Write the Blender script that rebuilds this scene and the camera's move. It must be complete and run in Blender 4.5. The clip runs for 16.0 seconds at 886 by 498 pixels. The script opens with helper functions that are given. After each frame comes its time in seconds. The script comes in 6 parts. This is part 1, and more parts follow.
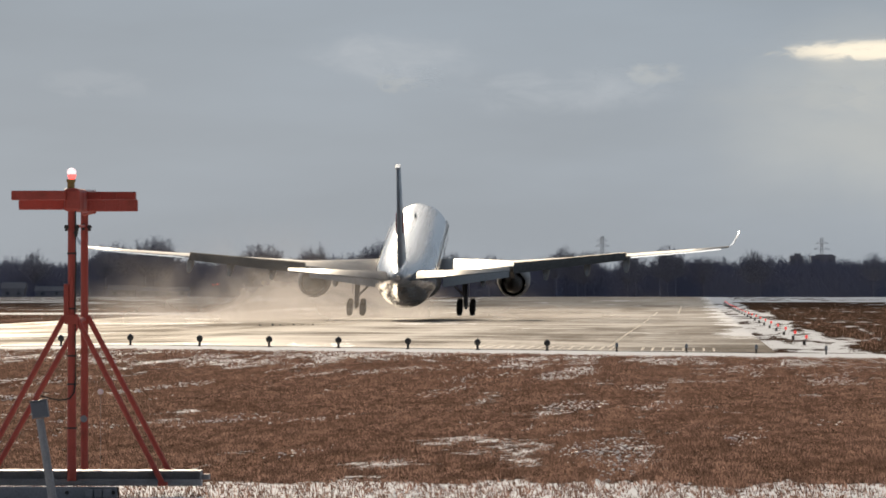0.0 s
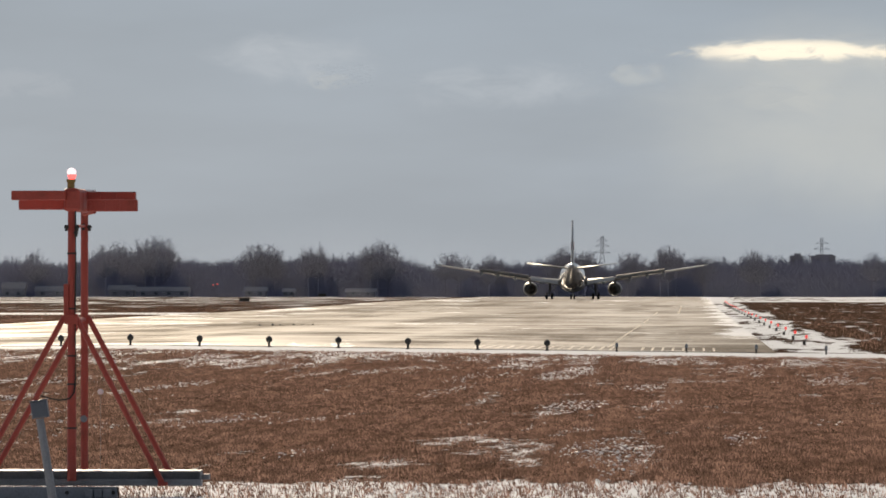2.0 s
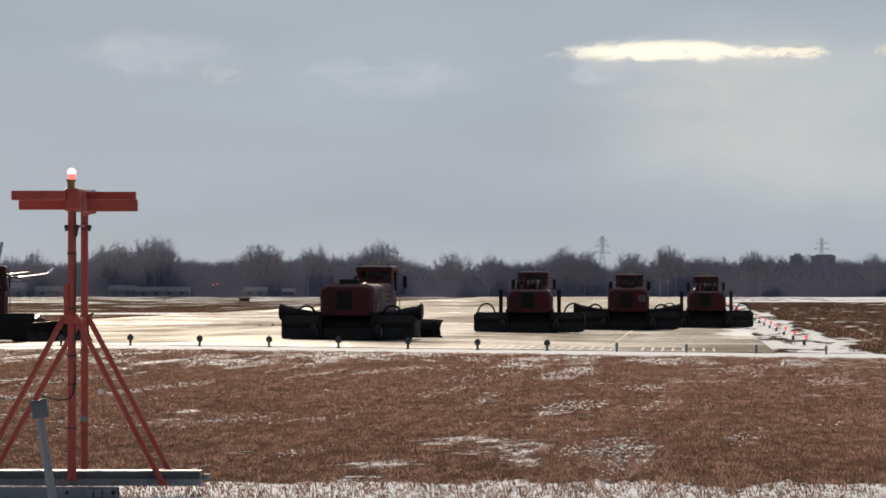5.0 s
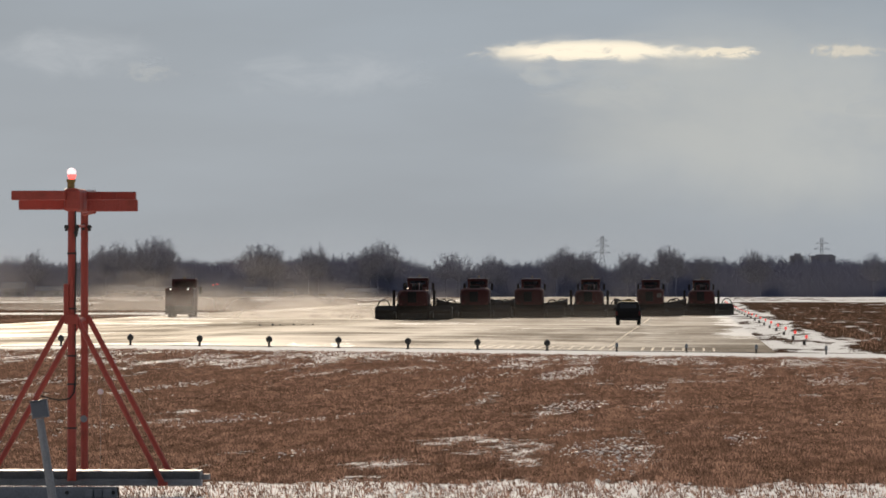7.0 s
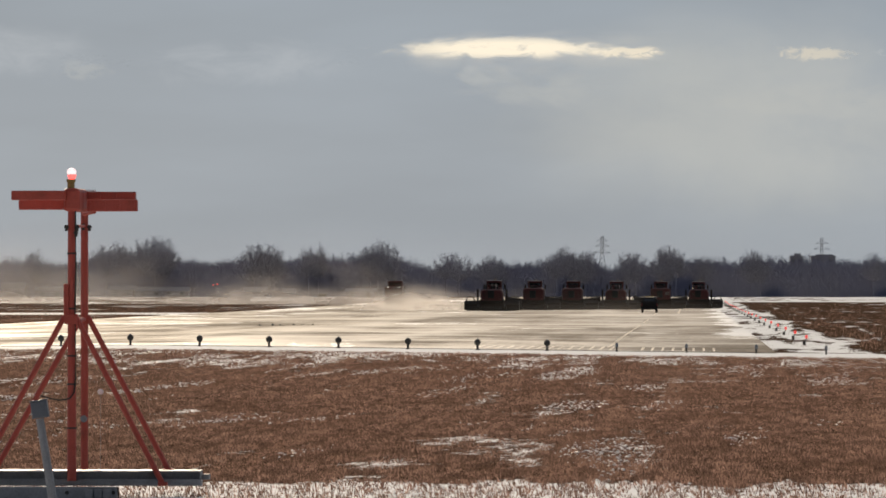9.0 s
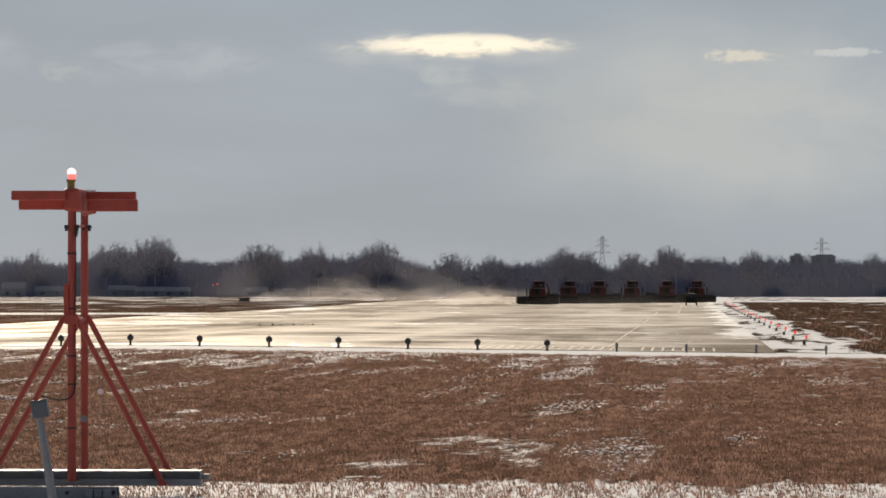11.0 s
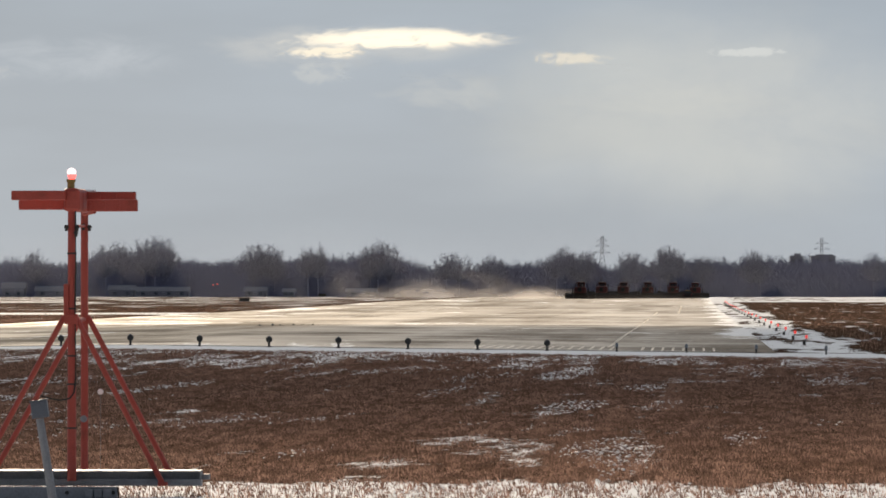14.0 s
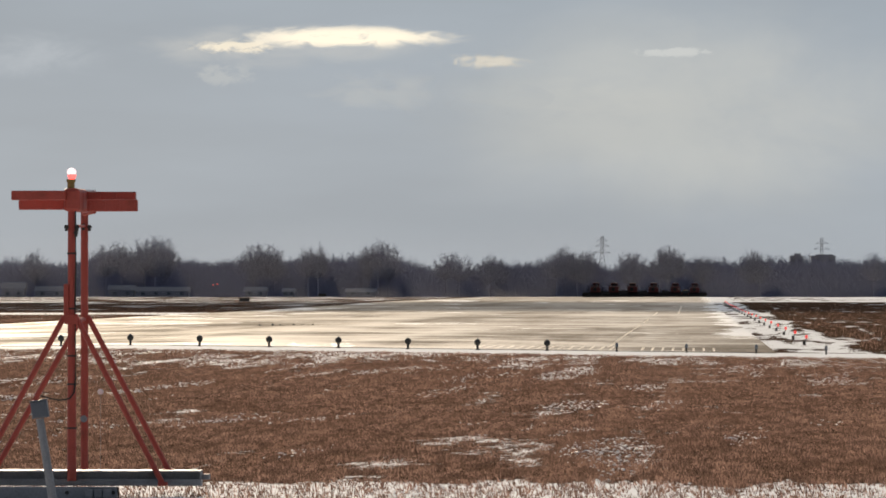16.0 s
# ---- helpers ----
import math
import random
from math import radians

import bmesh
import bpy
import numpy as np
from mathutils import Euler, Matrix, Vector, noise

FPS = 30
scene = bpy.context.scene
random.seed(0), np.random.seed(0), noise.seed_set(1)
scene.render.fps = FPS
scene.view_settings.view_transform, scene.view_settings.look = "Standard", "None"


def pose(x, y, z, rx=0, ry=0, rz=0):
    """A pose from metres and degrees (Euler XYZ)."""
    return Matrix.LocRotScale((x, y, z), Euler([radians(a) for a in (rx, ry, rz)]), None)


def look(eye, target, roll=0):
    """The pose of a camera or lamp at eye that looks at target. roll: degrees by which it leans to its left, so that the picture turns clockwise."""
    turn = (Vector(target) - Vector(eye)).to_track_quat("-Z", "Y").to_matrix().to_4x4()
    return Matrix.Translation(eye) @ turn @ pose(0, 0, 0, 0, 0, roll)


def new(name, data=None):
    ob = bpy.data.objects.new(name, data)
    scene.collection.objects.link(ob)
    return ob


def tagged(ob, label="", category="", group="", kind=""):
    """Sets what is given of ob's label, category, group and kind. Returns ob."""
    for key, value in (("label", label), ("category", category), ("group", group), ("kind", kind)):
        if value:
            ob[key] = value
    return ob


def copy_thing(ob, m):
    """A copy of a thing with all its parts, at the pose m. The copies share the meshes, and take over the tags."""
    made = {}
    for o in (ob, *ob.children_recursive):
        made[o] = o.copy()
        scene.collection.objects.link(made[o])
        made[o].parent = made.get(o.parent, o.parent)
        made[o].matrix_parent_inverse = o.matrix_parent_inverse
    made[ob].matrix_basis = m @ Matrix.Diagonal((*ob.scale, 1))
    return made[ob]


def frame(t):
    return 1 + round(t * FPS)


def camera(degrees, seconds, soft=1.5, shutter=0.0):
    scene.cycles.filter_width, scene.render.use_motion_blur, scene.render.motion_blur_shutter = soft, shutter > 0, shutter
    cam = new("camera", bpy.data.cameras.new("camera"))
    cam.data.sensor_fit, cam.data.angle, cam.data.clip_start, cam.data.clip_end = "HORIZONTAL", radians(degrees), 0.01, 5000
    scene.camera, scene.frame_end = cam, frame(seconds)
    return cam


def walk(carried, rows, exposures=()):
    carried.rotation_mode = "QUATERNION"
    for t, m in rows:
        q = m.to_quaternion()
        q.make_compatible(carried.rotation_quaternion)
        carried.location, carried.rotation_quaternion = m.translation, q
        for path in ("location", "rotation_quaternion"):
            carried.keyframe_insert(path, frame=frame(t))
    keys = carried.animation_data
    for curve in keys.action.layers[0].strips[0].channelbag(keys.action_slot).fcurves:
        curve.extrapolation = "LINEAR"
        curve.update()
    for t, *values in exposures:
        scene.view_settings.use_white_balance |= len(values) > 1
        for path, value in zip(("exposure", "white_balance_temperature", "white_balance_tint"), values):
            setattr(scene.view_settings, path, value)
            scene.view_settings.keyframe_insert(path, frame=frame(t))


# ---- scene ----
# The camera stands still beyond the runway's end and looks along it with a long lens.
EYE = (0.0, 0.0, 3.1)
cam = camera(7.8, 16.0, soft=1.7)
CAM_POSE = pose(*EYE, 90.339, 0, 2.18)
# the film camera opens up while cloud shade lies over the near field
walk(cam, [(0.0, CAM_POSE), (16.0, CAM_POSE)], [(0.0, 0.0, 6500, 10), (1.0, 0.04, 6500, 10), (1.8, 0.05, 6500, 10), (3.0, 0.32, 6400, 10), (3.5, 0.38, 6350, 10), (4.2, 0.40, 6350, 10), (5.2, 0.14, 6450, 10), (6.3, 0.03, 6550, 10), (8.5, -0.06, 6600, 10), (9.2, -0.04, 6600, 10), (11.3, 0.05, 6600, 10), (12.5, 0.10, 6550, 10), (13.5, 0.24, 6600, 10), (15.0, 0.20, 6600, 10), (16.0, 0.10, 6600, 10)])

SUN_AZ, SUN_EL = radians(-11.0), radians(20.0)   # clockwise from +Y; height


def build_world():
    world = bpy.data.worlds.new("winter_sky")
    scene.world = world
    world.use_nodes = True
    nt = world.node_tree
    nt.nodes.clear()
    sky = nt.nodes.new("ShaderNodeTexSky")
    sky.sky_type = "NISHITA"
    sky.sun_disc = False
    sky.sun_elevation, sky.sun_rotation = SUN_EL, SUN_AZ
    sky.altitude, sky.dust_density = 200, 2.0
    co = nt.nodes.new("ShaderNodeTexCoord")
    sep = nt.nodes.new("ShaderNodeSeparateXYZ")
    nt.links.new(co.outputs["Generated"], sep.inputs[0])
    # high cloud deck: grey-blue overhead, paler and warmer towards the horizon
    ramp = nt.nodes.new("ShaderNodeValToRGB")
    nt.links.new(sep.outputs["Z"], ramp.inputs[0])
    stops = [(0.0, (0.318, 0.368, 0.423)), (0.020, (0.318, 0.374, 0.433)), (0.045, (0.289, 0.350, 0.416)), (0.068, (0.207, 0.268, 0.342)), (0.30, (0.270, 0.320, 0.377)), (1.0, (0.309, 0.360, 0.418))]
    while len(ramp.color_ramp.elements) < len(stops):
        ramp.color_ramp.elements.new(0.5)
    for el, (p, c) in zip(ramp.color_ramp.elements, stops):
        el.position, el.color = p, (*c, 1)
    # uneven density of the deck
    mp = nt.nodes.new("ShaderNodeMapping")
    mp.inputs["Scale"].default_value = (9, 9, 40)
    nt.links.new(co.outputs["Generated"], mp.inputs[0])
    no = nt.nodes.new("ShaderNodeTexNoise")
    no.inputs["Scale"].default_value, no.inputs["Detail"].default_value, no.inputs["Roughness"].default_value = 1.6, 4.0, 0.5
    nt.links.new(mp.outputs[0], no.inputs["Vector"])
    nr = nt.nodes.new("ShaderNodeMapRange")
    nr.inputs[1].default_value, nr.inputs[2].default_value, nr.inputs[3].default_value, nr.inputs[4].default_value = 0.3, 0.7, 0.93, 1.08
    nt.links.new(no.outputs["Fac"], nr.inputs[0])
    mul = nt.nodes.new("ShaderNodeVectorMath")
    mul.operation = "SCALE"
    nt.links.new(ramp.outputs[0], mul.inputs[0])
    nt.links.new(nr.outputs[0], mul.inputs["Scale"])
    # light that the cloud scatters round the sun
    sd = Vector((math.sin(SUN_AZ) * math.cos(SUN_EL), math.cos(SUN_AZ) * math.cos(SUN_EL), math.sin(SUN_EL)))
    dot = nt.nodes.new("ShaderNodeVectorMath")
    dot.operation = "DOT_PRODUCT"
    nt.links.new(co.outputs["Generated"], dot.inputs[0])
    dot.inputs[1].default_value = sd
    gr = nt.nodes.new("ShaderNodeMapRange")
    gr.interpolation_type = "SMOOTHSTEP"
    gr.inputs[1].default_value, gr.inputs[2].default_value, gr.inputs[3].default_value, gr.inputs[4].default_value = 0.958, 1.0, 0.0, 2.0
    nt.links.new(dot.outputs["Value"], gr.inputs[0])
    glow = nt.nodes.new("ShaderNodeVectorMath")
    glow.operation = "SCALE"
    glow.inputs[0].default_value = (1.0, 0.97, 0.90)
    nt.links.new(gr.outputs[0], glow.inputs["Scale"])
    add = nt.nodes.new("ShaderNodeVectorMath")
    add.operation = "ADD"
    nt.links.new(mul.outputs[0], add.inputs[0])
    nt.links.new(glow.outputs[0], add.inputs[1])
    # the deck is thicker and darker on the side away from the sun
    away = nt.nodes.new("ShaderNodeMapRange")
    away.interpolation_type = "SMOOTHSTEP"
    away.inputs[1].default_value, away.inputs[2].default_value, away.inputs[3].default_value, away.inputs[4].default_value = -0.5, 0.85, 0.48, 1.0
    nt.links.new(dot.outputs["Value"], away.inputs[0])
    thick = nt.nodes.new("ShaderNodeVectorMath")
    thick.operation = "SCALE"
    nt.links.new(add.outputs[0], thick.inputs[0])
    nt.links.new(away.outputs[0], thick.inputs["Scale"])
    # the deck covers most of the clear sky
    deck = nt.nodes.new("ShaderNodeVectorMath")
    deck.operation = "SCALE"
    deck.inputs["Scale"].default_value = 10.0
    nt.links.new(thick.outputs[0], deck.inputs[0])
    cover = nt.nodes.new("ShaderNodeMix")
    cover.data_type = "RGBA"
    cover.inputs[0].default_value = 0.985
    nt.links.new(sky.outputs[0], cover.inputs[6])
    nt.links.new(deck.outputs[0], cover.inputs[7])
    ad = nt.nodes.new("ShaderNodeBackground")
    ad.inputs["Strength"].default_value = 0.1
    nt.links.new(cover.outputs[2], ad.inputs["Color"])
    out = nt.nodes.new("ShaderNodeOutputWorld")
    nt.links.new(ad.outputs[0], out.inputs["Surface"])
    sun = new("sun", bpy.data.lights.new("sun", "SUN"))
    sun.data.energy, sun.data.angle, sun.data.color = 5.2, radians(0.6), (1.0, 0.81, 0.585)
    sun.matrix_world = look(sd * 100, (0, 0, 0))


build_world()


# ---- materials ----
def nodes_of(name):
    m = bpy.data.materials.new(name)
    m.use_nodes = True
    nt = m.node_tree
    return m, nt, nt.nodes["Principled BSDF"]


def noise_node(nt, vec, scale, detail=4.0, rough=0.55, distortion=0.0):
    n = nt.nodes.new("ShaderNodeTexNoise")
    n.inputs["Scale"].default_value, n.inputs["Detail"].default_value = scale, detail
    n.inputs["Roughness"].default_value, n.inputs["Distortion"].default_value = rough, distortion
    nt.links.new(vec, n.inputs["Vector"])
    return n.outputs["Fac"]


def mapped(nt, vec, scale=(1, 1, 1), loc=(0, 0, 0), rot=(0, 0, 0)):
    n = nt.nodes.new("ShaderNodeMapping")
    n.inputs["Scale"].default_value, n.inputs["Location"].default_value, n.inputs["Rotation"].default_value = scale, loc, rot
    nt.links.new(vec, n.inputs[0])
    return n.outputs[0]


def span(nt, v, a, b, c=0.0, d=1.0, smooth=True):
    n = nt.nodes.new("ShaderNodeMapRange")
    n.interpolation_type = "SMOOTHSTEP" if smooth else "LINEAR"
    for k, q in enumerate((a, b, c, d)):
        n.inputs[k + 1].default_value = q
    nt.links.new(v, n.inputs[0])
    return n.outputs[0]


def calc(nt, op, a, b=None):
    n = nt.nodes.new("ShaderNodeMath")
    n.operation = op
    for k, q in enumerate((a, b)):
        if q is None:
            continue
        if isinstance(q, (int, float)):
            n.inputs[k].default_value = q
        else:
            nt.links.new(q, n.inputs[k])
    return n.outputs[0]


def blend(nt, f, a, b):
    n = nt.nodes.new("ShaderNodeMix")
    n.data_type = "RGBA"
    if isinstance(f, (int, float)):
        n.inputs[0].default_value = f
    else:
        nt.links.new(f, n.inputs[0])
    for k, q in ((6, a), (7, b)):
        if isinstance(q, tuple):
            n.inputs[k].default_value = (*q, 1)
        else:
            nt.links.new(q, n.inputs[k])
    return n.outputs[2]


def bump(nt, h, strength, dist, bsdf):
    n = nt.nodes.new("ShaderNodeBump")
    n.inputs["Strength"].default_value, n.inputs["Distance"].default_value = strength, dist
    nt.links.new(h, n.inputs["Height"])
    nt.links.new(n.outputs[0], bsdf.inputs["Normal"])


def tex(nt, kind="Object"):
    return nt.nodes.new("ShaderNodeTexCoord").outputs[kind]


def paint(name, col, rough=0.45, metal=0.0, wear=0.25, dirt=(0.05, 0.045, 0.04), scale=3.0, dirt_from=0.52, bumpy=0.15, coat=0.0, spec=0.5):
    """Painted or bare surface with grime in patches and fine grain."""
    m, nt, b = nodes_of(name)
    v = tex(nt)
    big = noise_node(nt, v, scale, 5, 0.6)
    fine = noise_node(nt, v, scale * 14, 3, 0.6)
    tone = blend(nt, span(nt, fine, 0.3, 0.7), tuple(c * 0.88 for c in col), tuple(min(1, c * 1.1) for c in col))
    nt.links.new(blend(nt, span(nt, big, dirt_from, dirt_from + 0.28, 0, wear), tone, dirt), b.inputs["Base Color"])
    nt.links.new(span(nt, big, 0.3, 0.75, rough * 0.85, min(1, rough * 1.35)), b.inputs["Roughness"])
    b.inputs["Metallic"].default_value = metal
    b.inputs["Coat Weight"].default_value = coat
    b.inputs["Specular IOR Level"].default_value = spec
    bump(nt, fine, bumpy, 0.004, b)
    return m


def glow_mat(name, col, strength):
    m, nt, b = nodes_of(name)
    b.inputs["Base Color"].default_value = (*col, 1)
    b.inputs["Emission Color"].default_value = (*col, 1)
    b.inputs["Emission Strength"].default_value = strength
    return m


def snow_colour(nt, v):
    return blend(nt, noise_node(nt, v, 2.2, 4, 0.6), (0.66, 0.68, 0.72), (0.84, 0.85, 0.88))


def grass_ground_mat():
    m, nt, b = nodes_of("dry_grass_with_snow")
    v = tex(nt)
    mid = noise_node(nt, mapped(nt, v, (0.9, 0.10, 1)), 1.0, 5, 0.62, 0.3)
    fine = noise_node(nt, mapped(nt, v, (5, 0.8, 1)), 1.0, 4, 0.7)
    soil = blend(nt, span(nt, fine, 0.3, 0.7), (0.036, 0.023, 0.017), (0.105, 0.066, 0.045))
    soil = blend(nt, span(nt, mid, 0.42, 0.62, 0, 0.6), soil, (0.05, 0.034, 0.026))
    at = nt.nodes.new("ShaderNodeAttribute")
    at.attribute_name = "snow"
    pat = calc(nt, "ADD", at.outputs["Fac"], calc(nt, "MULTIPLY", calc(nt, "SUBTRACT", fine, 0.5), 0.9))
    mask = span(nt, pat, -0.03, 0.09)
    nt.links.new(blend(nt, mask, soil, snow_colour(nt, v)), b.inputs["Base Color"])
    nt.links.new(span(nt, mask, 0, 1, 1.0, 0.6), b.inputs["Roughness"])
    b.inputs["Specular IOR Level"].default_value = 0.0
    bump(nt, calc(nt, "ADD", fine, calc(nt, "MULTIPLY", mask, 0.4)), 0.4, 0.05, b)
    # icy crust on the snow: a weak gloss
    gl = nt.nodes.new("ShaderNodeBsdfGlossy")
    gl.inputs["Roughness"].default_value = 0.45
    mx = nt.nodes.new("ShaderNodeMixShader")
    nt.links.new(calc(nt, "MULTIPLY", mask, 0.045), mx.inputs[0])
    nt.links.new(b.outputs[0], mx.inputs[1])
    nt.links.new(gl.outputs[0], mx.inputs[2])
    nt.links.new(mx.outputs[0], nt.nodes["Material Output"].inputs["Surface"])
    return m


def runway_mat():
    m, nt, b = nodes_of("wet_icy_asphalt")
    v = tex(nt)
    streak = noise_node(nt, mapped(nt, v, (0.16, 0.0045, 1)), 1.0, 5, 0.6, 0.5)
    cross = noise_node(nt, mapped(nt, v, (0.018, 0.022, 1), (7, 3, 0)), 1.0, 4, 0.6)
    patch = noise_node(nt, mapped(nt, v, (0.10, 0.012, 1), (2, 9, 0)), 1.0, 5, 0.62, 0.8)
    fine = noise_node(nt, mapped(nt, v, (3.0, 0.25, 1)), 1.0, 4, 0.65)
    band = noise_node(nt, mapped(nt, v, (0.045, 0.030, 1), (3, 5, 0)), 1.0, 5, 0.7, 1.0)
    asphalt = blend(nt, span(nt, fine, 0.25, 0.75), (0.115, 0.095, 0.076), (0.205, 0.168, 0.134))
    asphalt = blend(nt, span(nt, streak, 0.42, 0.62, 0, 0.8), asphalt, (0.07, 0.058, 0.047))
    sep = nt.nodes.new("ShaderNodeSeparateXYZ")
    nt.links.new(v, sep.inputs[0])
    x, y = sep.outputs["X"], sep.outputs["Y"]
    right = span(nt, x, 0.6, 4.4, 0, 0.13)
    # extra snow tone on the left stands in for the sun's wet glint
    left = span(nt, x, -30, -56, 0, 0.05)
    pat = calc(nt, "ADD", calc(nt, "MULTIPLY", band, 0.40), calc(nt, "MULTIPLY", patch, 0.60))
    pat = calc(nt, "ADD", pat, calc(nt, "ADD", right, left))
    pat = calc(nt, "ADD", pat, calc(nt, "MULTIPLY", calc(nt, "SUBTRACT", fine, 0.5), 0.12))
    mask = span(nt, pat, 0.57, 0.63)
    nt.links.new(blend(nt, mask, asphalt, snow_colour(nt, v)), b.inputs["Base Color"])
    b.inputs["Roughness"].default_value = 0.9
    b.inputs["Specular IOR Level"].default_value = 0.0
    # thin water and ice films: a weak, even gloss
    gl = nt.nodes.new("ShaderNodeBsdfGlossy")
    gl.inputs["Roughness"].default_value = 0.42
    film = calc(nt, "ADD", calc(nt, "MULTIPLY", band, 0.65), calc(nt, "MULTIPLY", streak, 0.35))
    wet = calc(nt, "MULTIPLY", span(nt, film, 0.40, 0.58, 0.025, 0.15), span(nt, x, -46, 2, 1.2, 1.9))
    mx = nt.nodes.new("ShaderNodeMixShader")
    nt.links.new(wet, mx.inputs[0])
    nt.links.new(b.outputs[0], mx.inputs[1])
    nt.links.new(gl.outputs[0], mx.inputs[2])
    nt.links.new(mx.outputs[0], nt.nodes["Material Output"].inputs["Surface"])
    bump(nt, fine, 0.2, 0.02, b)
    return m


def blade_mat():
    m = bpy.data.materials.new("dry_grass_blades")
    m.use_nodes = True
    nt = m.node_tree
    nt.nodes.clear()
    g = nt.nodes.new("ShaderNodeNewGeometry")
    big = noise_node(nt, mapped(nt, tex(nt), (0.35, 0.05, 1)), 1.0, 4, 0.6)
    lot = calc(nt, "POWER", g.outputs["Random Per Island"], 1.7)
    col = blend(nt, lot, (0.060, 0.036, 0.031), (0.56, 0.365, 0.300))
    col = blend(nt, span(nt, big, 0.4, 0.65, 0, 0.4), col, (0.135, 0.080, 0.060))
    clump = noise_node(nt, mapped(nt, tex(nt), (2.6, 0.30, 1), (4, 2, 0)), 1.0, 5, 0.7, 0.4)
    col = blend(nt, span(nt, clump, 0.42, 0.60, 0, 0.62), col, (0.054, 0.036, 0.030))
    furrow = noise_node(nt, mapped(nt, tex(nt), (1.3, 0.012, 1), (9, 1, 0)), 1.0, 3, 0.6)
    col = blend(nt, span(nt, furrow, 0.50, 0.62, 0, 0.22), col, (0.30, 0.19, 0.15))
    df, tl, mx = nt.nodes.new("ShaderNodeBsdfDiffuse"), nt.nodes.new("ShaderNodeBsdfTranslucent"), nt.nodes.new("ShaderNodeMixShader")
    mx.inputs[0].default_value = 0.5
    for q in (df, tl):
        nt.links.new(col, q.inputs["Color"])
    nt.links.new(df.outputs[0], mx.inputs[1])
    nt.links.new(tl.outputs[0], mx.inputs[2])
    out = nt.nodes.new("ShaderNodeOutputMaterial")
    nt.links.new(mx.outputs[0], out.inputs["Surface"])
    return m


MAT = {}
MAT["grass"] = grass_ground_mat()
MAT["runway"] = runway_mat()
MAT["blades"] = blade_mat()
MAT["orange"] = paint("aviation_orange_paint", (0.34, 0.048, 0.032), 0.5, wear=0.55, dirt=(0.15, 0.035, 0.022))
MAT["galvanised"] = paint("galvanised_steel", (0.21, 0.22, 0.245), 0.55, 0.4, wear=0.5, dirt=(0.12, 0.12, 0.13))
MAT["blue_grey"] = paint("blue_grey_enamel", (0.085, 0.097, 0.125), 0.5, wear=0.4, dirt=(0.08, 0.08, 0.09))
MAT["lit_glass"] = glow_mat("lit_lamp_glass", (1.0, 0.80, 0.80), 0.95)
MAT["dark_metal"] = paint("dark_metal", (0.035, 0.033, 0.032), 0.6, 0.2)
MAT["rubber"] = paint("black_rubber", (0.02, 0.02, 0.02), 0.85)
MAT["snow"] = paint("settled_snow", (0.82, 0.83, 0.85), 0.6, wear=0.15, dirt=(0.55, 0.55, 0.56), spec=0.2)
MAT["faded_white"] = paint("worn_white_marking", (0.40, 0.385, 0.36), 0.8, wear=0.8, dirt=(0.13, 0.12, 0.11), scale=0.5, dirt_from=0.36, spec=0.0)


def marking_mat():
    """Worn road paint under the same thin ice as the runway."""
    m, nt, b = nodes_of("worn_runway_marking")
    v = tex(nt)
    n = noise_node(nt, mapped(nt, v, (3, 0.3, 1)), 1.0, 4, 0.6)
    nt.links.new(blend(nt, span(nt, n, 0.35, 0.7), (0.72, 0.66, 0.57), (0.34, 0.29, 0.24)), b.inputs["Base Color"])
    b.inputs["Roughness"].default_value = 0.9
    b.inputs["Specular IOR Level"].default_value = 0.0
    gl = nt.nodes.new("ShaderNodeBsdfGlossy")
    gl.inputs["Roughness"].default_value = 0.42
    mx = nt.nodes.new("ShaderNodeMixShader")
    mx.inputs[0].default_value = 0.085
    nt.links.new(b.outputs[0], mx.inputs[1])
    nt.links.new(gl.outputs[0], mx.inputs[2])
    nt.links.new(mx.outputs[0], nt.nodes["Material Output"].inputs["Surface"])
    return m


MAT["white_mark"] = marking_mat()
MAT["red_lamp"] = glow_mat("lit_red_lamp", (1.0, 0.10, 0.09), 2.2)
# the snow markers are no lamps; an added glow keeps their red bright
MAT["red_flag"] = glow_mat("glowing_red_marker", (0.85, 0.07, 0.06), 0.75)
MAT["brass"] = paint("dull_brass", (0.30, 0.20, 0.07), 0.45, 0.7)
MAT["plow_red"] = paint("plow_red_paint", (0.088, 0.017, 0.017), 0.5, wear=0.7, dirt=(0.03, 0.02, 0.018), scale=1.2, dirt_from=0.45, spec=0.25)
MAT["plow_black"] = paint("grimy_black_steel", (0.022, 0.019, 0.019), 0.65, wear=0.4, dirt=(0.05, 0.04, 0.037), scale=1.0, spec=0.2)
MAT["white_paint"] = paint("aircraft_white_paint", (0.52, 0.53, 0.55), 0.16, wear=0.2, dirt=(0.35, 0.34, 0.33), scale=0.25, bumpy=0.02, coat=1.0)


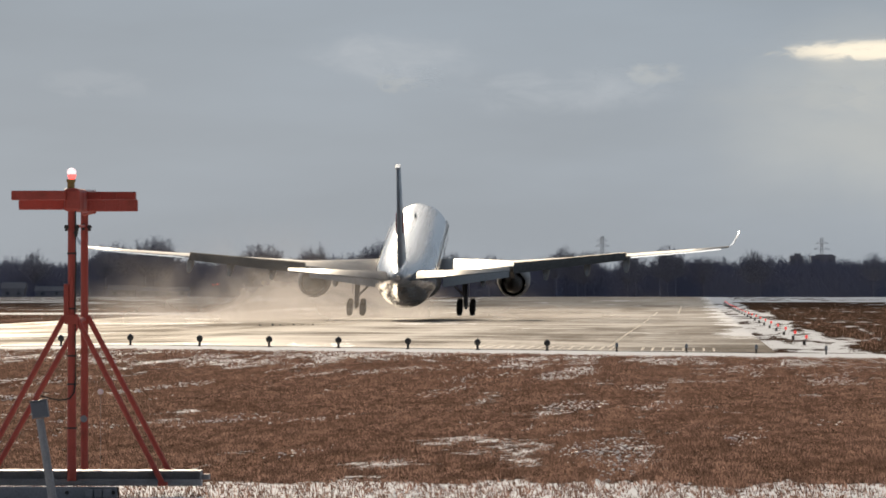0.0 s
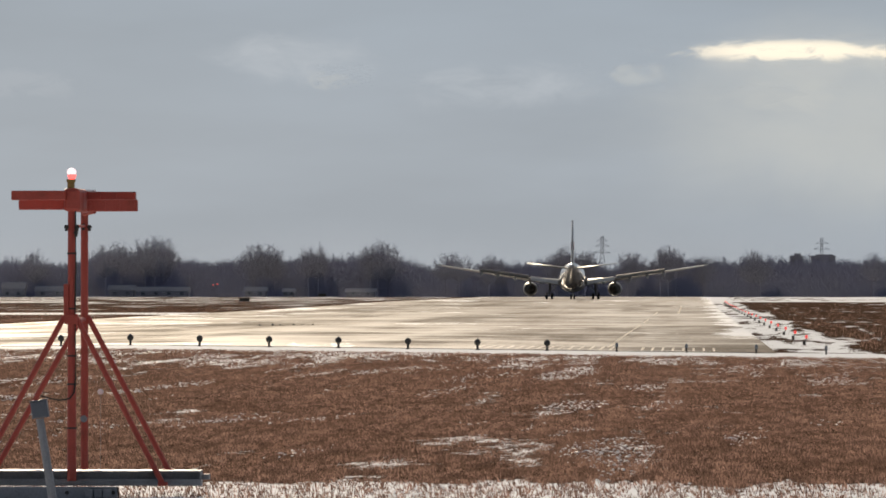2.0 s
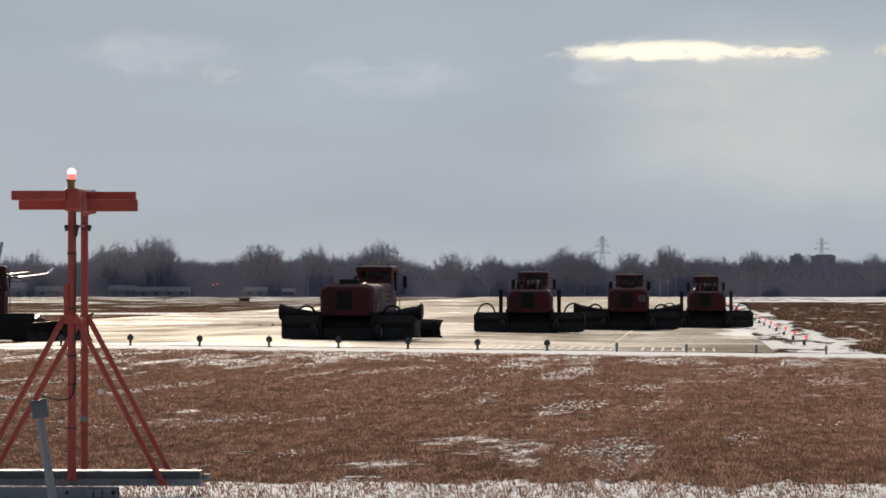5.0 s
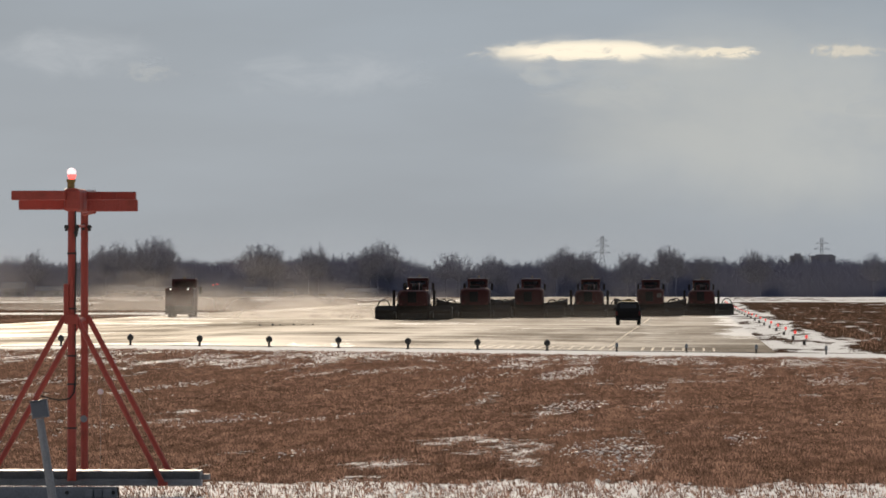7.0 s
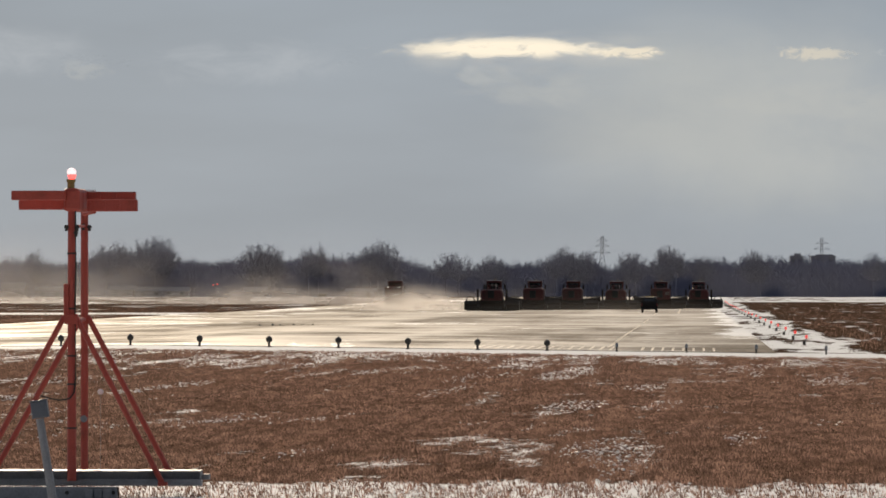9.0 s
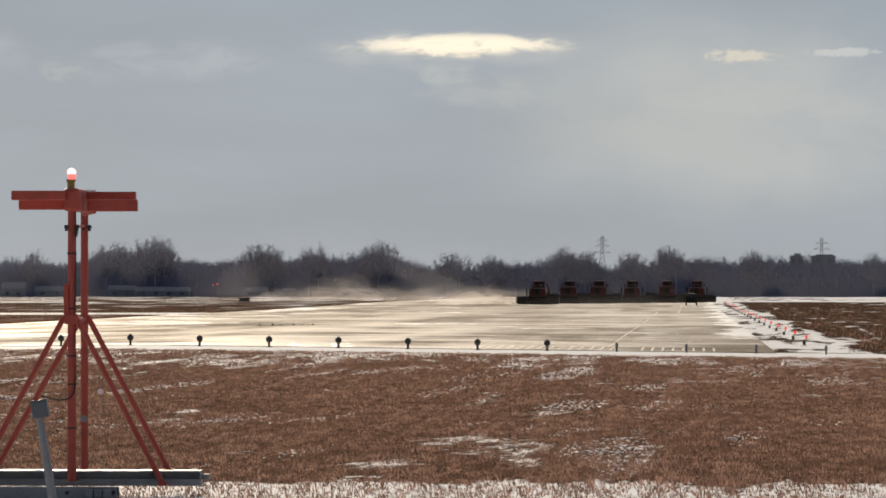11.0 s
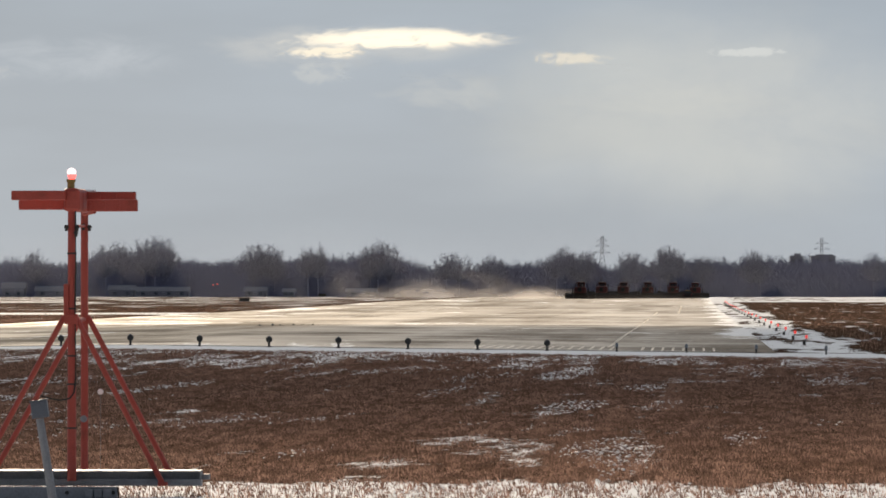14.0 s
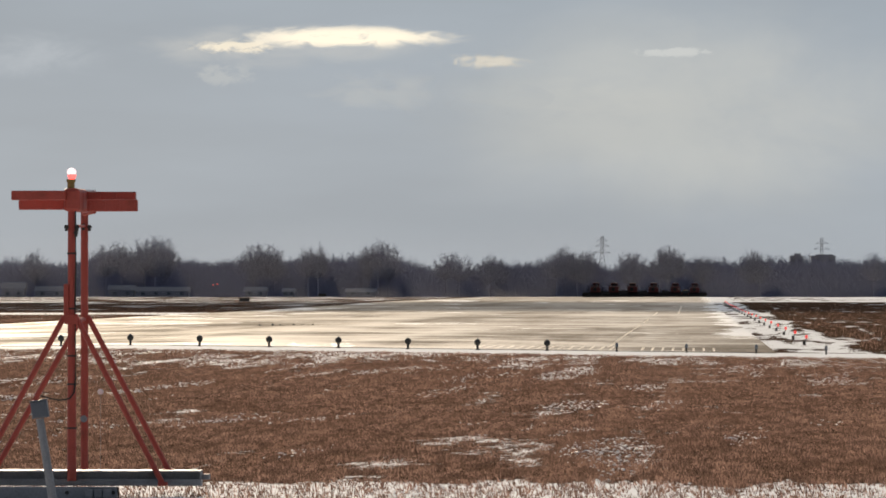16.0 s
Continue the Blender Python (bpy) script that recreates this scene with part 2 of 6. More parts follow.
def fuselage_mat():
    """Glossy white skin; darker streaks along the body paint in cloud reflections."""
    m, nt, b = nodes_of("reflection_streaked_skin")
    v = tex(nt)
    run = noise_node(nt, mapped(nt, v, (0.9, 0.035, 0.9)), 1.0, 4, 0.6)
    fine = noise_node(nt, mapped(nt, v, (3.5, 0.25, 3.5)), 1.0, 4, 0.6)
    tone = blend(nt, span(nt, fine, 0.3, 0.7), (0.40, 0.41, 0.43), (0.50, 0.51, 0.53))
    nt.links.new(blend(nt, span(nt, run, 0.45, 0.60, 0, 0.75), tone, (0.20, 0.20, 0.215)), b.inputs["Base Color"])
    nt.links.new(span(nt, run, 0.4, 0.65, 0.16, 0.36), b.inputs["Roughness"])
    b.inputs["Coat Weight"].default_value = 1.0
    b.inputs["Coat Roughness"].default_value = 0.15
    bump(nt, fine, 0.05, 0.004, b)
    return m


MAT["fuselage"] = fuselage_mat()
MAT["grey_paint"] = paint("aircraft_grey_paint", (0.25, 0.26, 0.275), 0.5, wear=0.3, dirt=(0.13, 0.13, 0.13), scale=0.4, bumpy=0.03, spec=0.25)
MAT["bright_metal"] = paint("polished_metal", (0.70, 0.70, 0.72), 0.18, 1.0, wear=0.1)
MAT["tail_pale"] = paint("pale_tail_paint", (0.30, 0.335, 0.38), 0.3, wear=0.15, scale=0.4)
MAT["emblem_red"] = paint("emblem_red_paint", (0.28, 0.04, 0.045), 0.3, wear=0.1, scale=0.4)
MAT["lamp_white"] = glow_mat("lit_lamp", (1.0, 0.95, 0.85), 2.5)
# distance haze is painted in: twig and wood colours lifted and blued
MAT["bark"] = paint("hazed_winter_twigs", (0.135, 0.136, 0.188), 0.9, wear=0.3, scale=0.2, dirt=(0.103, 0.102, 0.140), spec=0.0)
MAT["woods"] = paint("hazed_distant_woods", (0.108, 0.116, 0.190), 0.95, wear=0.4, dirt=(0.090, 0.096, 0.152), scale=0.08, spec=0.0)
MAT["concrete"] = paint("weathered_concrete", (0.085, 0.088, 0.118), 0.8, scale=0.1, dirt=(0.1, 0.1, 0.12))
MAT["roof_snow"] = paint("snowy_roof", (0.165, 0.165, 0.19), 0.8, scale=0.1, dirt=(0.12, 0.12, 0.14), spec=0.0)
MAT["window_dark"] = paint("dark_window", (0.04, 0.045, 0.06), 0.2)


def glass_mat():
    m, nt, b = nodes_of("cab_glass")
    b.inputs["Base Color"].default_value = (0.42, 0.43, 0.43, 1)
    b.inputs["Roughness"].default_value = 0.02
    b.inputs["Transmission Weight"].default_value = 1.0
    b.inputs["IOR"].default_value = 1.05
    return m


MAT["glass"] = glass_mat()


# ---- building helpers ----
def part(name, bm, mat, parent=None, label="", smooth=False):
    me = bpy.data.meshes.new(name)
    bmesh.ops.recalc_face_normals(bm, faces=bm.faces)
    if smooth:
        for f in bm.faces:
            f.smooth = True
    bm.to_mesh(me)
    bm.free()
    me.materials.append(MAT[mat] if isinstance(mat, str) else mat)
    ob = new(name, me)
    if parent is not None:
        ob.parent = parent
    if label:
        ob["label"] = label
    return ob


def same(name, src, parent, m=None):
    """Another piece on the mesh of src."""
    ob = new(name, src.data)
    ob.parent = parent
    if m is not None:
        ob.matrix_basis = m
    return ob


def box(bm, x0, x1, y0, y1, z0, z1, bev=0.0, taper=1.0):
    m = Matrix.LocRotScale(((x0 + x1) / 2, (y0 + y1) / 2, (z0 + z1) / 2), None, (abs(x1 - x0), abs(y1 - y0), abs(z1 - z0)))
    vs = bmesh.ops.create_cube(bm, size=1.0, matrix=m)["verts"]
    if taper != 1.0:
        cx, cy, top = (x0 + x1) / 2, (y0 + y1) / 2, max(z0, z1)
        for v in vs:
            if abs(v.co.z - top) < 1e-5:
                v.co.x, v.co.y = cx + (v.co.x - cx) * taper, cy + (v.co.y - cy) * taper
    if bev:
        es = {e for v in vs for e in v.link_edges}
        bmesh.ops.bevel(bm, geom=list(es), offset=bev, segments=2, affect="EDGES", profile=0.5)
    return vs


def rod(bm, a, b, r, r2=None, n=8):
    a, b = Vector(a), Vector(b)
    d = b - a
    m = Matrix.Translation((a + b) / 2) @ d.to_track_quat("Z", "Y").to_matrix().to_4x4()
    bmesh.ops.create_cone(bm, cap_ends=True, segments=n, radius1=r, radius2=r if r2 is None else r2, depth=d.length, matrix=m)


def tube(bm, pts, r, n=8):
    """A bent pipe through the points."""
    rings = []
    pts = [Vector(p) for p in pts]
    for i, p in enumerate(pts):
        d = (pts[min(i + 1, len(pts) - 1)] - pts[max(i - 1, 0)]).normalized()
        q = d.to_track_quat("Z", "Y")
        rings.append([bm.verts.new(p + q @ Vector((r * math.cos(2 * math.pi * k / n), r * math.sin(2 * math.pi * k / n), 0))) for k in range(n)])
    for a, b in zip(rings, rings[1:]):
        for k in range(n):
            bm.faces.new((a[k], a[(k + 1) % n], b[(k + 1) % n], b[k]))
    bm.faces.new(rings[0][::-1])
    bm.faces.new(rings[-1])


def loft(bm, rings, cap=True):
    vr = [[bm.verts.new(p) for p in r] for r in rings]
    n = len(vr[0])
    for a, b in zip(vr, vr[1:]):
        for k in range(n):
            bm.faces.new((a[k], a[(k + 1) % n], b[(k + 1) % n], b[k]))
    if cap:
        bm.faces.new(vr[0][::-1])
        bm.faces.new(vr[-1])


def thing(name, m, label, category, group="", kind=""):
    ob = new(name)
    ob.empty_display_size = 0.2
    ob.matrix_basis = m
    return tagged(ob, label, category, group, kind)


# ---- the ground, the runway and its lights ----
CROWN_X, RUN_L, RUN_R, RUN_Y0 = -26.0, -58.0, 4.0, 302.0


def ease(v, a, b):
    t = min(1.0, max(0.0, (v - a) / (b - a)))
    return t * t * (3 - 2 * t)


def ground_z(x, y):
    """The runway is humped near its threshold, dips, and rises again before the field falls to the woods."""
    d = max(0.0, 1.0 - abs(x - CROWN_X) / 33.0)
    return 0.42 * d * ease(y, 180, 290) * (1.0 - 0.8 * ease(y, 390, 560)) + 0.40 * ease(y, 880, 1300) - 0.85 * ease(y, 1800, 2250)


def snow_at(x, y):
    """How much snow lies at a place: over 0 it covers the grass."""
    n = 0.30 * noise.noise(Vector((x * 0.16, y * 0.030, 1.0))) + 0.40 * noise.noise(Vector((x * 0.75, y * 0.11, 5.0)))
    n += 0.36 * noise.noise(Vector((x * 2.3, y * 0.40, 9.0))) + 0.32 * noise.noise(Vector((x * 0.9 - y * 0.01, y * 0.014, 3.0)))
    n -= 0.29
    n += 0.75 * ease(y, 107, 99)
    n += 0.15 * math.exp(-(((x + 3.4) / 1.6) ** 2 + ((y - 155) / 30) ** 2)) + 0.28 * ease(y, 225, 262)
    if -75 < x < 9.0 - 0.02 * (y - 280):
        n += 1.2 * ease(y, 279, 284) * ease(y, 306, 303)
    if y > 303:
        n -= 0.20
        n += 0.34 * ease(x, 2.0, 3.5) * ease(x + 1.1 * noise.noise(Vector((x * 0.5, y * 0.02, 13.0))), 9.7, 8.1) * ease(y, 303, 309)
        n -= 0.06 * ease(x, 9, 11)
        n += 0.30 * ease(x, 20, 60) * ease(y, 700, 1000)
        n += (0.75 * ease(y, 1215, 1235) * ease(y, 1300, 1275) + 0.35 * ease(y, 1215, 1300)) * ease(x, -40, 0)
        n += 0.9 * ease(y, 735, 745) * ease(y, 800, 785) * ease(-x, 55, 60)
        n += 0.18 * ease(y, 800, 1300) * ease(-x, 55, 65)
        n += 0.8 * ease(y, 1950, 2050)
    return n


def build_ground():
    xs = [-5000, -2600, -1300, -600, -400, -300, -220] + [-170 + 5 * k for k in range(22)] + [-60 + 1.0 * k for k in range(18)] + [-42 + 0.4 * k for k in range(140)] + [14 + 1.5 * k for k in range(16)] + [38 + 6 * k for k in range(20)] + [170, 260, 400, 700, 1400, 2600, 5000]
    ys = [-3000, -800, -200, -40, 20, 60, 76] + [82 + 1.1 * k for k in range(205)]
    y = 308.5
    while y < 2400:
        ys.append(y)
        y *= 1.016
    ys += [2460, 2700, 3000, 3800, 4950]
    verts = [(x, y, ground_z(x, y)) for y in ys for x in xs]
    w = len(xs)
    faces = [(j * w + i, j * w + i + 1, (j + 1) * w + i + 1, (j + 1) * w + i) for j in range(len(ys) - 1) for i in range(w - 1)]
    me = bpy.data.meshes.new("ground")
    me.from_pydata(verts, [], faces)
    me.attributes.new("snow", "FLOAT", "POINT").data.foreach_set("value", [snow_at(x, y) for x, y, _ in verts])
    for p in me.polygons:
        p.use_smooth = True
    me.materials.append(MAT["grass"])
    tagged(new("ground", me), "flat airfield of dry brown grass with patches of wind-blown snow", "ground", kind="structure")


def build_grass():
    """Dry blades in tufts; few stand out of the snow."""
    rng = random.Random(3)
    verts, faces = [], []
    y = 84.0
    while y < 284.0:
        step = 0.25 + 0.0012 * (y - 84)
        x0, x1 = -0.1075 * y - 1.5, 0.0312 * y + 1.5
        per = 21.0 if y < 160 else 16.0
        for _ in range(int((x1 - x0) * per)):
            x, yy = rng.uniform(x0, x1), y + rng.uniform(0, step)
            s = snow_at(x, yy)
            if s > -0.06 and rng.random() > (0.30 if y < 106 else 0.45):
                continue
            tall = 0.35 + 0.9 * abs(noise.noise(Vector((x * 0.8, yy * 0.15, 2.0)))) + 0.5 * max(0.0, noise.noise(Vector((x * 1.1 - yy * 0.02, yy * 0.02, 7.0)))) + (0.4 if y < 104 else 0)
            for _ in range(3):
                h = tall * rng.uniform(0.035, 0.11)
                wd = rng.uniform(0.0035, 0.008) * (0.6 + y / 160)
                bx, by = x + rng.uniform(-.05, .05), yy + rng.uniform(-.06, .06)
                z = ground_z(bx, by)
                lean = rng.uniform(-0.7, 0.4) * h
                i = len(verts)
                verts += [(bx - wd, by, z - 0.01), (bx + wd, by + rng.uniform(-.01, .01), z - 0.01), (bx + lean, by + rng.uniform(-.5, .5) * h, z + h)]
                faces.append((i, i + 1, i + 2))
        y += step
    # the fields on both sides of the runway
    for count, ya, yb, side in ((2200, 322, 1200, 1), (6000, 560, 1700, -1)):
        for _ in range(count):
            y = ya * (yb / ya) ** rng.random()
            if side > 0:
                x = rng.uniform(8.9, 0.0345 * y + 3.0)
            else:
                x = rng.uniform(-0.1075 * y - 2.0, -59.0)
            if x > 0.0345 * y + 3 or snow_at(x, y) > 0.0 and rng.random() > 0.12:
                continue
            for _ in range(3):
                h = rng.uniform(0.06, 0.20)
                wd = rng.uniform(0.006, 0.015) * (0.5 + y / 500)
                bx, by = x + rng.uniform(-.3, .3), y + rng.uniform(-.5, .5)
                i = len(verts)
                z = ground_z(bx, by)
                verts += [(bx - wd, by, z - 0.01), (bx + wd, by, z - 0.01), (bx + rng.uniform(-.7, .4) * h, by, z + h)]
                faces.append((i, i + 1, i + 2))
    me = bpy.data.meshes.new("grass")
    me.from_pydata(verts, [], faces)
    me.materials.append(MAT["blades"])
    tagged(new("grass", me), "dry brown winter grass in short tufts", "grass", kind="stuff")


def strip(name, x0, x1, y0, y1, lift, mat, label, category, nx=1, ny=1, kind="structure", parent=None):
    """A thin slab that lies on the crowned ground."""
    bm = bmesh.new()
    top = [[bm.verts.new((x0 + (x1 - x0) * i / nx, y0 + (y1 - y0) * j / ny, ground_z(x0 + (x1 - x0) * i / nx, y0 + (y1 - y0) * j / ny) + lift)) for i in range(nx + 1)] for j in range(ny + 1)]
    for a, b in zip(top, top[1:]):
        for k in range(nx):
            bm.faces.new((a[k], a[k + 1], b[k + 1], b[k]))
    border = [e for e in bm.edges if e.is_boundary]
    ext = bmesh.ops.extrude_edge_only(bm, edges=border)["geom"]
    for v in ext:
        if isinstance(v, bmesh.types.BMVert):
            v.co.z -= lift + 0.05
    ob = part(name, bm, mat, parent)
    if parent is None:
        tagged(ob, label, category, kind=kind)
    elif label:
        ob["label"] = label
    return ob


def build_snow_flecks():
    """Small crusts of snow caught among the grass."""
    rng = random.Random(11)
    verts, faces = [], []
    count = 0
    while count < 120000:
        y = 95 + 180 * rng.random()
        x = rng.uniform(-0.1075 * y - 1.0, 0.0312 * y + 1.0)
        d = noise.noise(Vector((x * 0.35, y * 0.05, 21.0))) + 0.7 * noise.noise(Vector((x * 0.9 - y * 0.03, y * 0.02, 4.0))) + 0.25 * ease(y, 190, 260)
        count += 1
        if d < rng.uniform(0.28, 1.2):
            continue
        w = rng.uniform(0.006, 0.020) * (0.5 + y / 180)
        h, z = rng.uniform(0.003, 0.012), ground_z(x, y) + rng.uniform(0.0, 0.05)
        i, n = len(verts), 6
        for k in range(n):
            a = 6.283 * k / n
            q = rng.uniform(0.6, 1.2)
            verts.append((x + 2.3 * w * q * math.cos(a), y + 2.5 * w * q * math.sin(a), z - 0.012))
        verts.append((x + rng.uniform(-.3, .3) * w, y, z + h))
        faces += [(i + k, i + (k + 1) % n, i + n) for k in range(n)]
    me = bpy.data.meshes.new("snow_crust")
    me.from_pydata(verts, [], faces)
    me.materials.append(MAT["snow"])
    tagged(new("snow_crust", me), "small crusts of snow caught in the dry grass", "snow", kind="stuff")


build_ground()
build_grass()
build_snow_flecks()
runway = strip("runway", RUN_L, RUN_R, RUN_Y0, 2150, 0.03, "runway", "long wet grey runway with ice, slush and wind-blown snow", "runway", 20, 130)


def build_markings():
    """Worn paint on the runway, each stroke a piece of its own."""
    # side stripe, broken where it is worn or under ice
    for y0, y1 in ((318, 350), (352, 391), (394, 452), (458, 520), (560, 640), (700, 800)):
        strip("edge_stripe", -4.08, -3.92, y0, y1, 0.036, "white_mark", "", "", 1, 4, parent=runway)
    for x in (-1.5,):
        strip("edge_stripe", x, x + 0.2, 760, 1010, 0.036, "white_mark", "", "", 1, 4, parent=runway)
    # short strokes along the runway's end
    x = -10.2
    while x < 1.2:
        if not -3.6 < x < -2.4:
            strip("threshold_stroke", x, x + 0.12, 305, 320, 0.036, "white_mark", "", "", 1, 1, parent=runway)
        x += 0.49


def threshold_light():
    ob = thing("threshold_light", pose(0, 0, 0), "dark round runway threshold light on a short stem", "runway light", "threshold lights")
    bm = bmesh.new()
    rod(bm, (0, 0, -0.03), (0, 0, 0.03), 0.11, n=10)
    part("base_plate", bm, "dark_metal", ob)
    bm = bmesh.new()
    rod(bm, (0, 0, 0), (0, 0, 0.24), 0.055, n=8)
    part("stem", bm, "dark_metal", ob)
    bm = bmesh.new()
    bmesh.ops.create_uvsphere(bm, u_segments=10, v_segments=7, radius=0.155, matrix=Matrix.Translation((0, 0, 0.36)) @ Matrix.Diagonal((1, 0.8, 1, 1)))
    part("lamp_head", bm, "dark_metal", ob, smooth=True)
    bm = bmesh.new()
    rod(bm, (0, 0, 0.485), (0, 0, 0.53), 0.06, 0.04, 8)
    part("cap", bm, "galvanised", ob)
    return ob


def pale_light():
    """The lights further along the row: slim, pale body."""
    ob = thing("threshold_light", pose(0, 0, 0), "slim weathered grey runway threshold light on a stem", "runway light", "threshold lights")
    bm = bmesh.new()
    rod(bm, (0, 0, -0.03), (0, 0, 0.24), 0.045, 0.04, 8)
    part("stem", bm, "dark_metal", ob)
    bm = bmesh.new()
    rod(bm, (0, 0, 0.22), (0, 0, 0.36), 0.085, 0.065, 10)
    part("lamp_head", bm, "galvanised", ob)
    bm = bmesh.new()
    rod(bm, (0, 0, 0.36), (0, 0, 0.42), 0.07, 0.03, 10)
    part("cap", bm, "galvanised", ob)
    return ob


def edge_light():
    ob = thing("runway_edge_light", pose(0, 0, 0), "runway edge light with dark stem and red snow marker", "runway light", "runway edge lights")
    bm = bmesh.new()
    rod(bm, (0, 0, -0.03), (0, 0, 0.22), 0.09, 0.08, 8)
    part("stem", bm, "dark_metal", ob)
    bm = bmesh.new()
    rod(bm, (0.05, 0, 0.2), (0.12, 0, 0.36), 0.022, n=6)
    part("stake", bm, "dark_metal", ob)
    bm = bmesh.new()
    box(bm, 0.05, 0.19, -0.04, 0.04, 0.35, 0.53, 0.03)
    part("marker", bm, "red_flag", ob, "bright red marker")
    return ob


def build_lights():
    a, b, c = threshold_light(), pale_light(), edge_light()
    for k in range(-4, 11):
        x = -25.9 + 3.215 * k
        m = pose(x, 300, ground_z(x, 300))
        src = a if k < 7 else b
        if src["label"] not in [o["label"] for o in lights_made]:
            src.matrix_basis = m
            lights_made.append(src)
        else:
            copy_thing(src, m)
    for k in range(22):
        y = 349 + 37.0 * k
        m = pose(6.1 - 0.012 * k, y, ground_z(6.1, y))
        if k == 0:
            c.matrix_basis = m
        else:
            copy_thing(c, m)


lights_made = []
build_lights()


# ---- the orange mast in the field ----
MAST_Y = 94.0
PX = MAST_Y / 11500.0


def mast_at(px, py, y=MAST_Y):
    """A place in the mast's own space, whose origin is on the ground below its front pole."""
    return ((px - 1222) * y / 11500.0, y, EYE[2] + (509 - py) * y / 11500.0)


def build_mast():
    ox, oy, oz = mast_at(126, 872)
    ob = thing("orange_mast", pose(ox, oy, 0), "orange steel airfield mast with braces, box arms and lit red lamp", "mast")

    def P(px, py, d=0.0):
        y = MAST_Y + d
        x, _, z = mast_at(px, py, y)
        return Vector((x - ox, d, z))
    back = 2.2
    # two poles
    bm = bmesh.new()
    rod(bm, P(125, 851), P(125, 335), 0.062, 0.058, 12)
    part("pole", bm, "orange", ob, smooth=False)
    bm = bmesh.new()
    rod(bm, P(147.5, 833, back), P(147.5, 360, back), 0.056, 0.056, 12)
    part("pole", bm, "orange", ob)
    bm = bmesh.new()
    box(bm, *sorted((P(111, 0).x, P(120, 0).x)), -0.07, 0.05, P(0, 566).z, P(0, 503).z, 0.008)
    part("splice_plate", bm, "orange", ob)
    bm = bmesh.new()
    rod(bm, P(125, 852), P(125, 700), 0.068, 0.064, 12)
    part("pole_sleeve", bm, "orange", ob)
    # braces
    for a, b, d in (((112, 560), (-50, 858), 0.0), ((133, 562), (287, 858), 0.0), ((140, 566), (-12, 834), back), ((153, 560), (297, 833), back)):
        bm = bmesh.new()
        rod(bm, P(*a, d), P(*b, d), 0.041, n=8)
        box(bm, P(b[0], 0, d).x - 0.07, P(b[0], 0, d).x + 0.07, d - 0.07, d + 0.07, P(0, b[1] + 3, d).z, P(0, b[1] - 4, d).z, 0.006)
        part("brace", bm, "orange", ob)
    bm = bmesh.new()
    box(bm, P(112, 0).x, P(136, 0).x, -0.08, 0.08, P(0, 574).z, P(0, 556).z, 0.01)
    part("collar", bm, "orange", ob)
    for yy, r in ((566, 0.03), (400, 0.022)):
        bm = bmesh.new()
        rod(bm, P(125, yy), P(147.5, yy, back), r, n=8)
        part("cross_tie", bm, "orange", ob)
    # arms: four long boxes, two to each side
    for x0, x1, y0, y1, d0, d1, lean in ((17, 113, 337, 354, -0.30, -0.12, 2), (30, 115, 354, 371, 0.10, 0.28, 1), (140, 238, 339, 353, 1.0, 1.18, 1), (152, 241, 353, 374, 0.45, 0.63, 0)):
        bm = bmesh.new()
        box(bm, P(x0, 0, d0).x, P(x1, 0, d0).x, d0, d1, P(0, y1, d0).z, P(0, y0, d0).z, 0.014)
        arm = part("arm_box", bm, "orange", ob)
        for q in np.linspace(P(x0 + 6, 0, d0).x, P(x1 - 6, 0, d0).x, 4):
            bm = bmesh.new()
            box(bm, q - 0.012, q + 0.012, d0 - 0.006, d0 + 0.02, P(0, y1 - 2, d0).z, P(0, y0 + 2, d0).z, 0.003)
            part("seam", bm, "orange", arm)
    bm = bmesh.new()
    box(bm, P(112, 0).x, P(141, 0).x, -0.16, 1.2, P(0, 374).z, P(0, 333).z, 0.05)
    part("hub", bm, "orange", ob)
    bm = bmesh.new()
    box(bm, P(139, 0, 1.0).x, P(166, 0, 1.0).x, 1.0, 1.2, P(0, 339.5, 1.0).z, P(0, 335.5, 1.0).z, 0.012)
    part("snow_cap", bm, "snow", ob, "strip of settled snow")
    bm = bmesh.new()
    rod(bm, P(147, 378, 1.6), P(165, 374, 1.0), 0.035, n=8)
    part("strut", bm, "orange", ob)
    # lamp
    bm = bmesh.new()
    rod(bm, P(123.5, 335), P(123.5, 318), 0.056, 0.05, 12)
    rod(bm, P(123.5, 322), P(123.5, 317), 0.066, 0.066, 12)
    part("lamp_base", bm, "brass", ob, "dull brass lamp base")
    bm = bmesh.new()
    c = P(125, 311)
    bmesh.ops.create_uvsphere(bm, u_segments=14, v_segments=10, radius=0.060, matrix=Matrix.Translation(c) @ Matrix.Diagonal((1, 1, 1.0, 1)))
    part("lamp_globe", bm, "red_lamp", ob, "lit red lamp globe", smooth=True)
    bm = bmesh.new()
    bmesh.ops.create_uvsphere(bm, u_segments=14, v_segments=8, radius=0.066, matrix=Matrix.Translation(P(124.5, 304)) @ Matrix.Diagonal((1.05, 1, 0.9, 1)))
    part("lamp_dome", bm, "lit_glass", ob, "bright pale glass dome", smooth=True)
    # clamps, cable and conduit
    for x, y, d in ((116, 402, 0), (135, 402, 0), (146, 400, back), (157, 402, back), (133, 412, 0)):
        bm = bmesh.new()
        box(bm, P(x, 0, d).x - 0.022, P(x, 0, d).x + 0.022, d - 0.08, d - 0.04, P(0, y + 7, d).z, P(0, y - 4, d).z, 0.005)
        rod(bm, P(x - 4, y, d) + Vector((0, -0.06, 0)), P(x + 4, y, d) + Vector((0, -0.06, 0)), 0.016, n=6)
        part("clamp", bm, "dark_metal", ob)
    bm = bmesh.new()
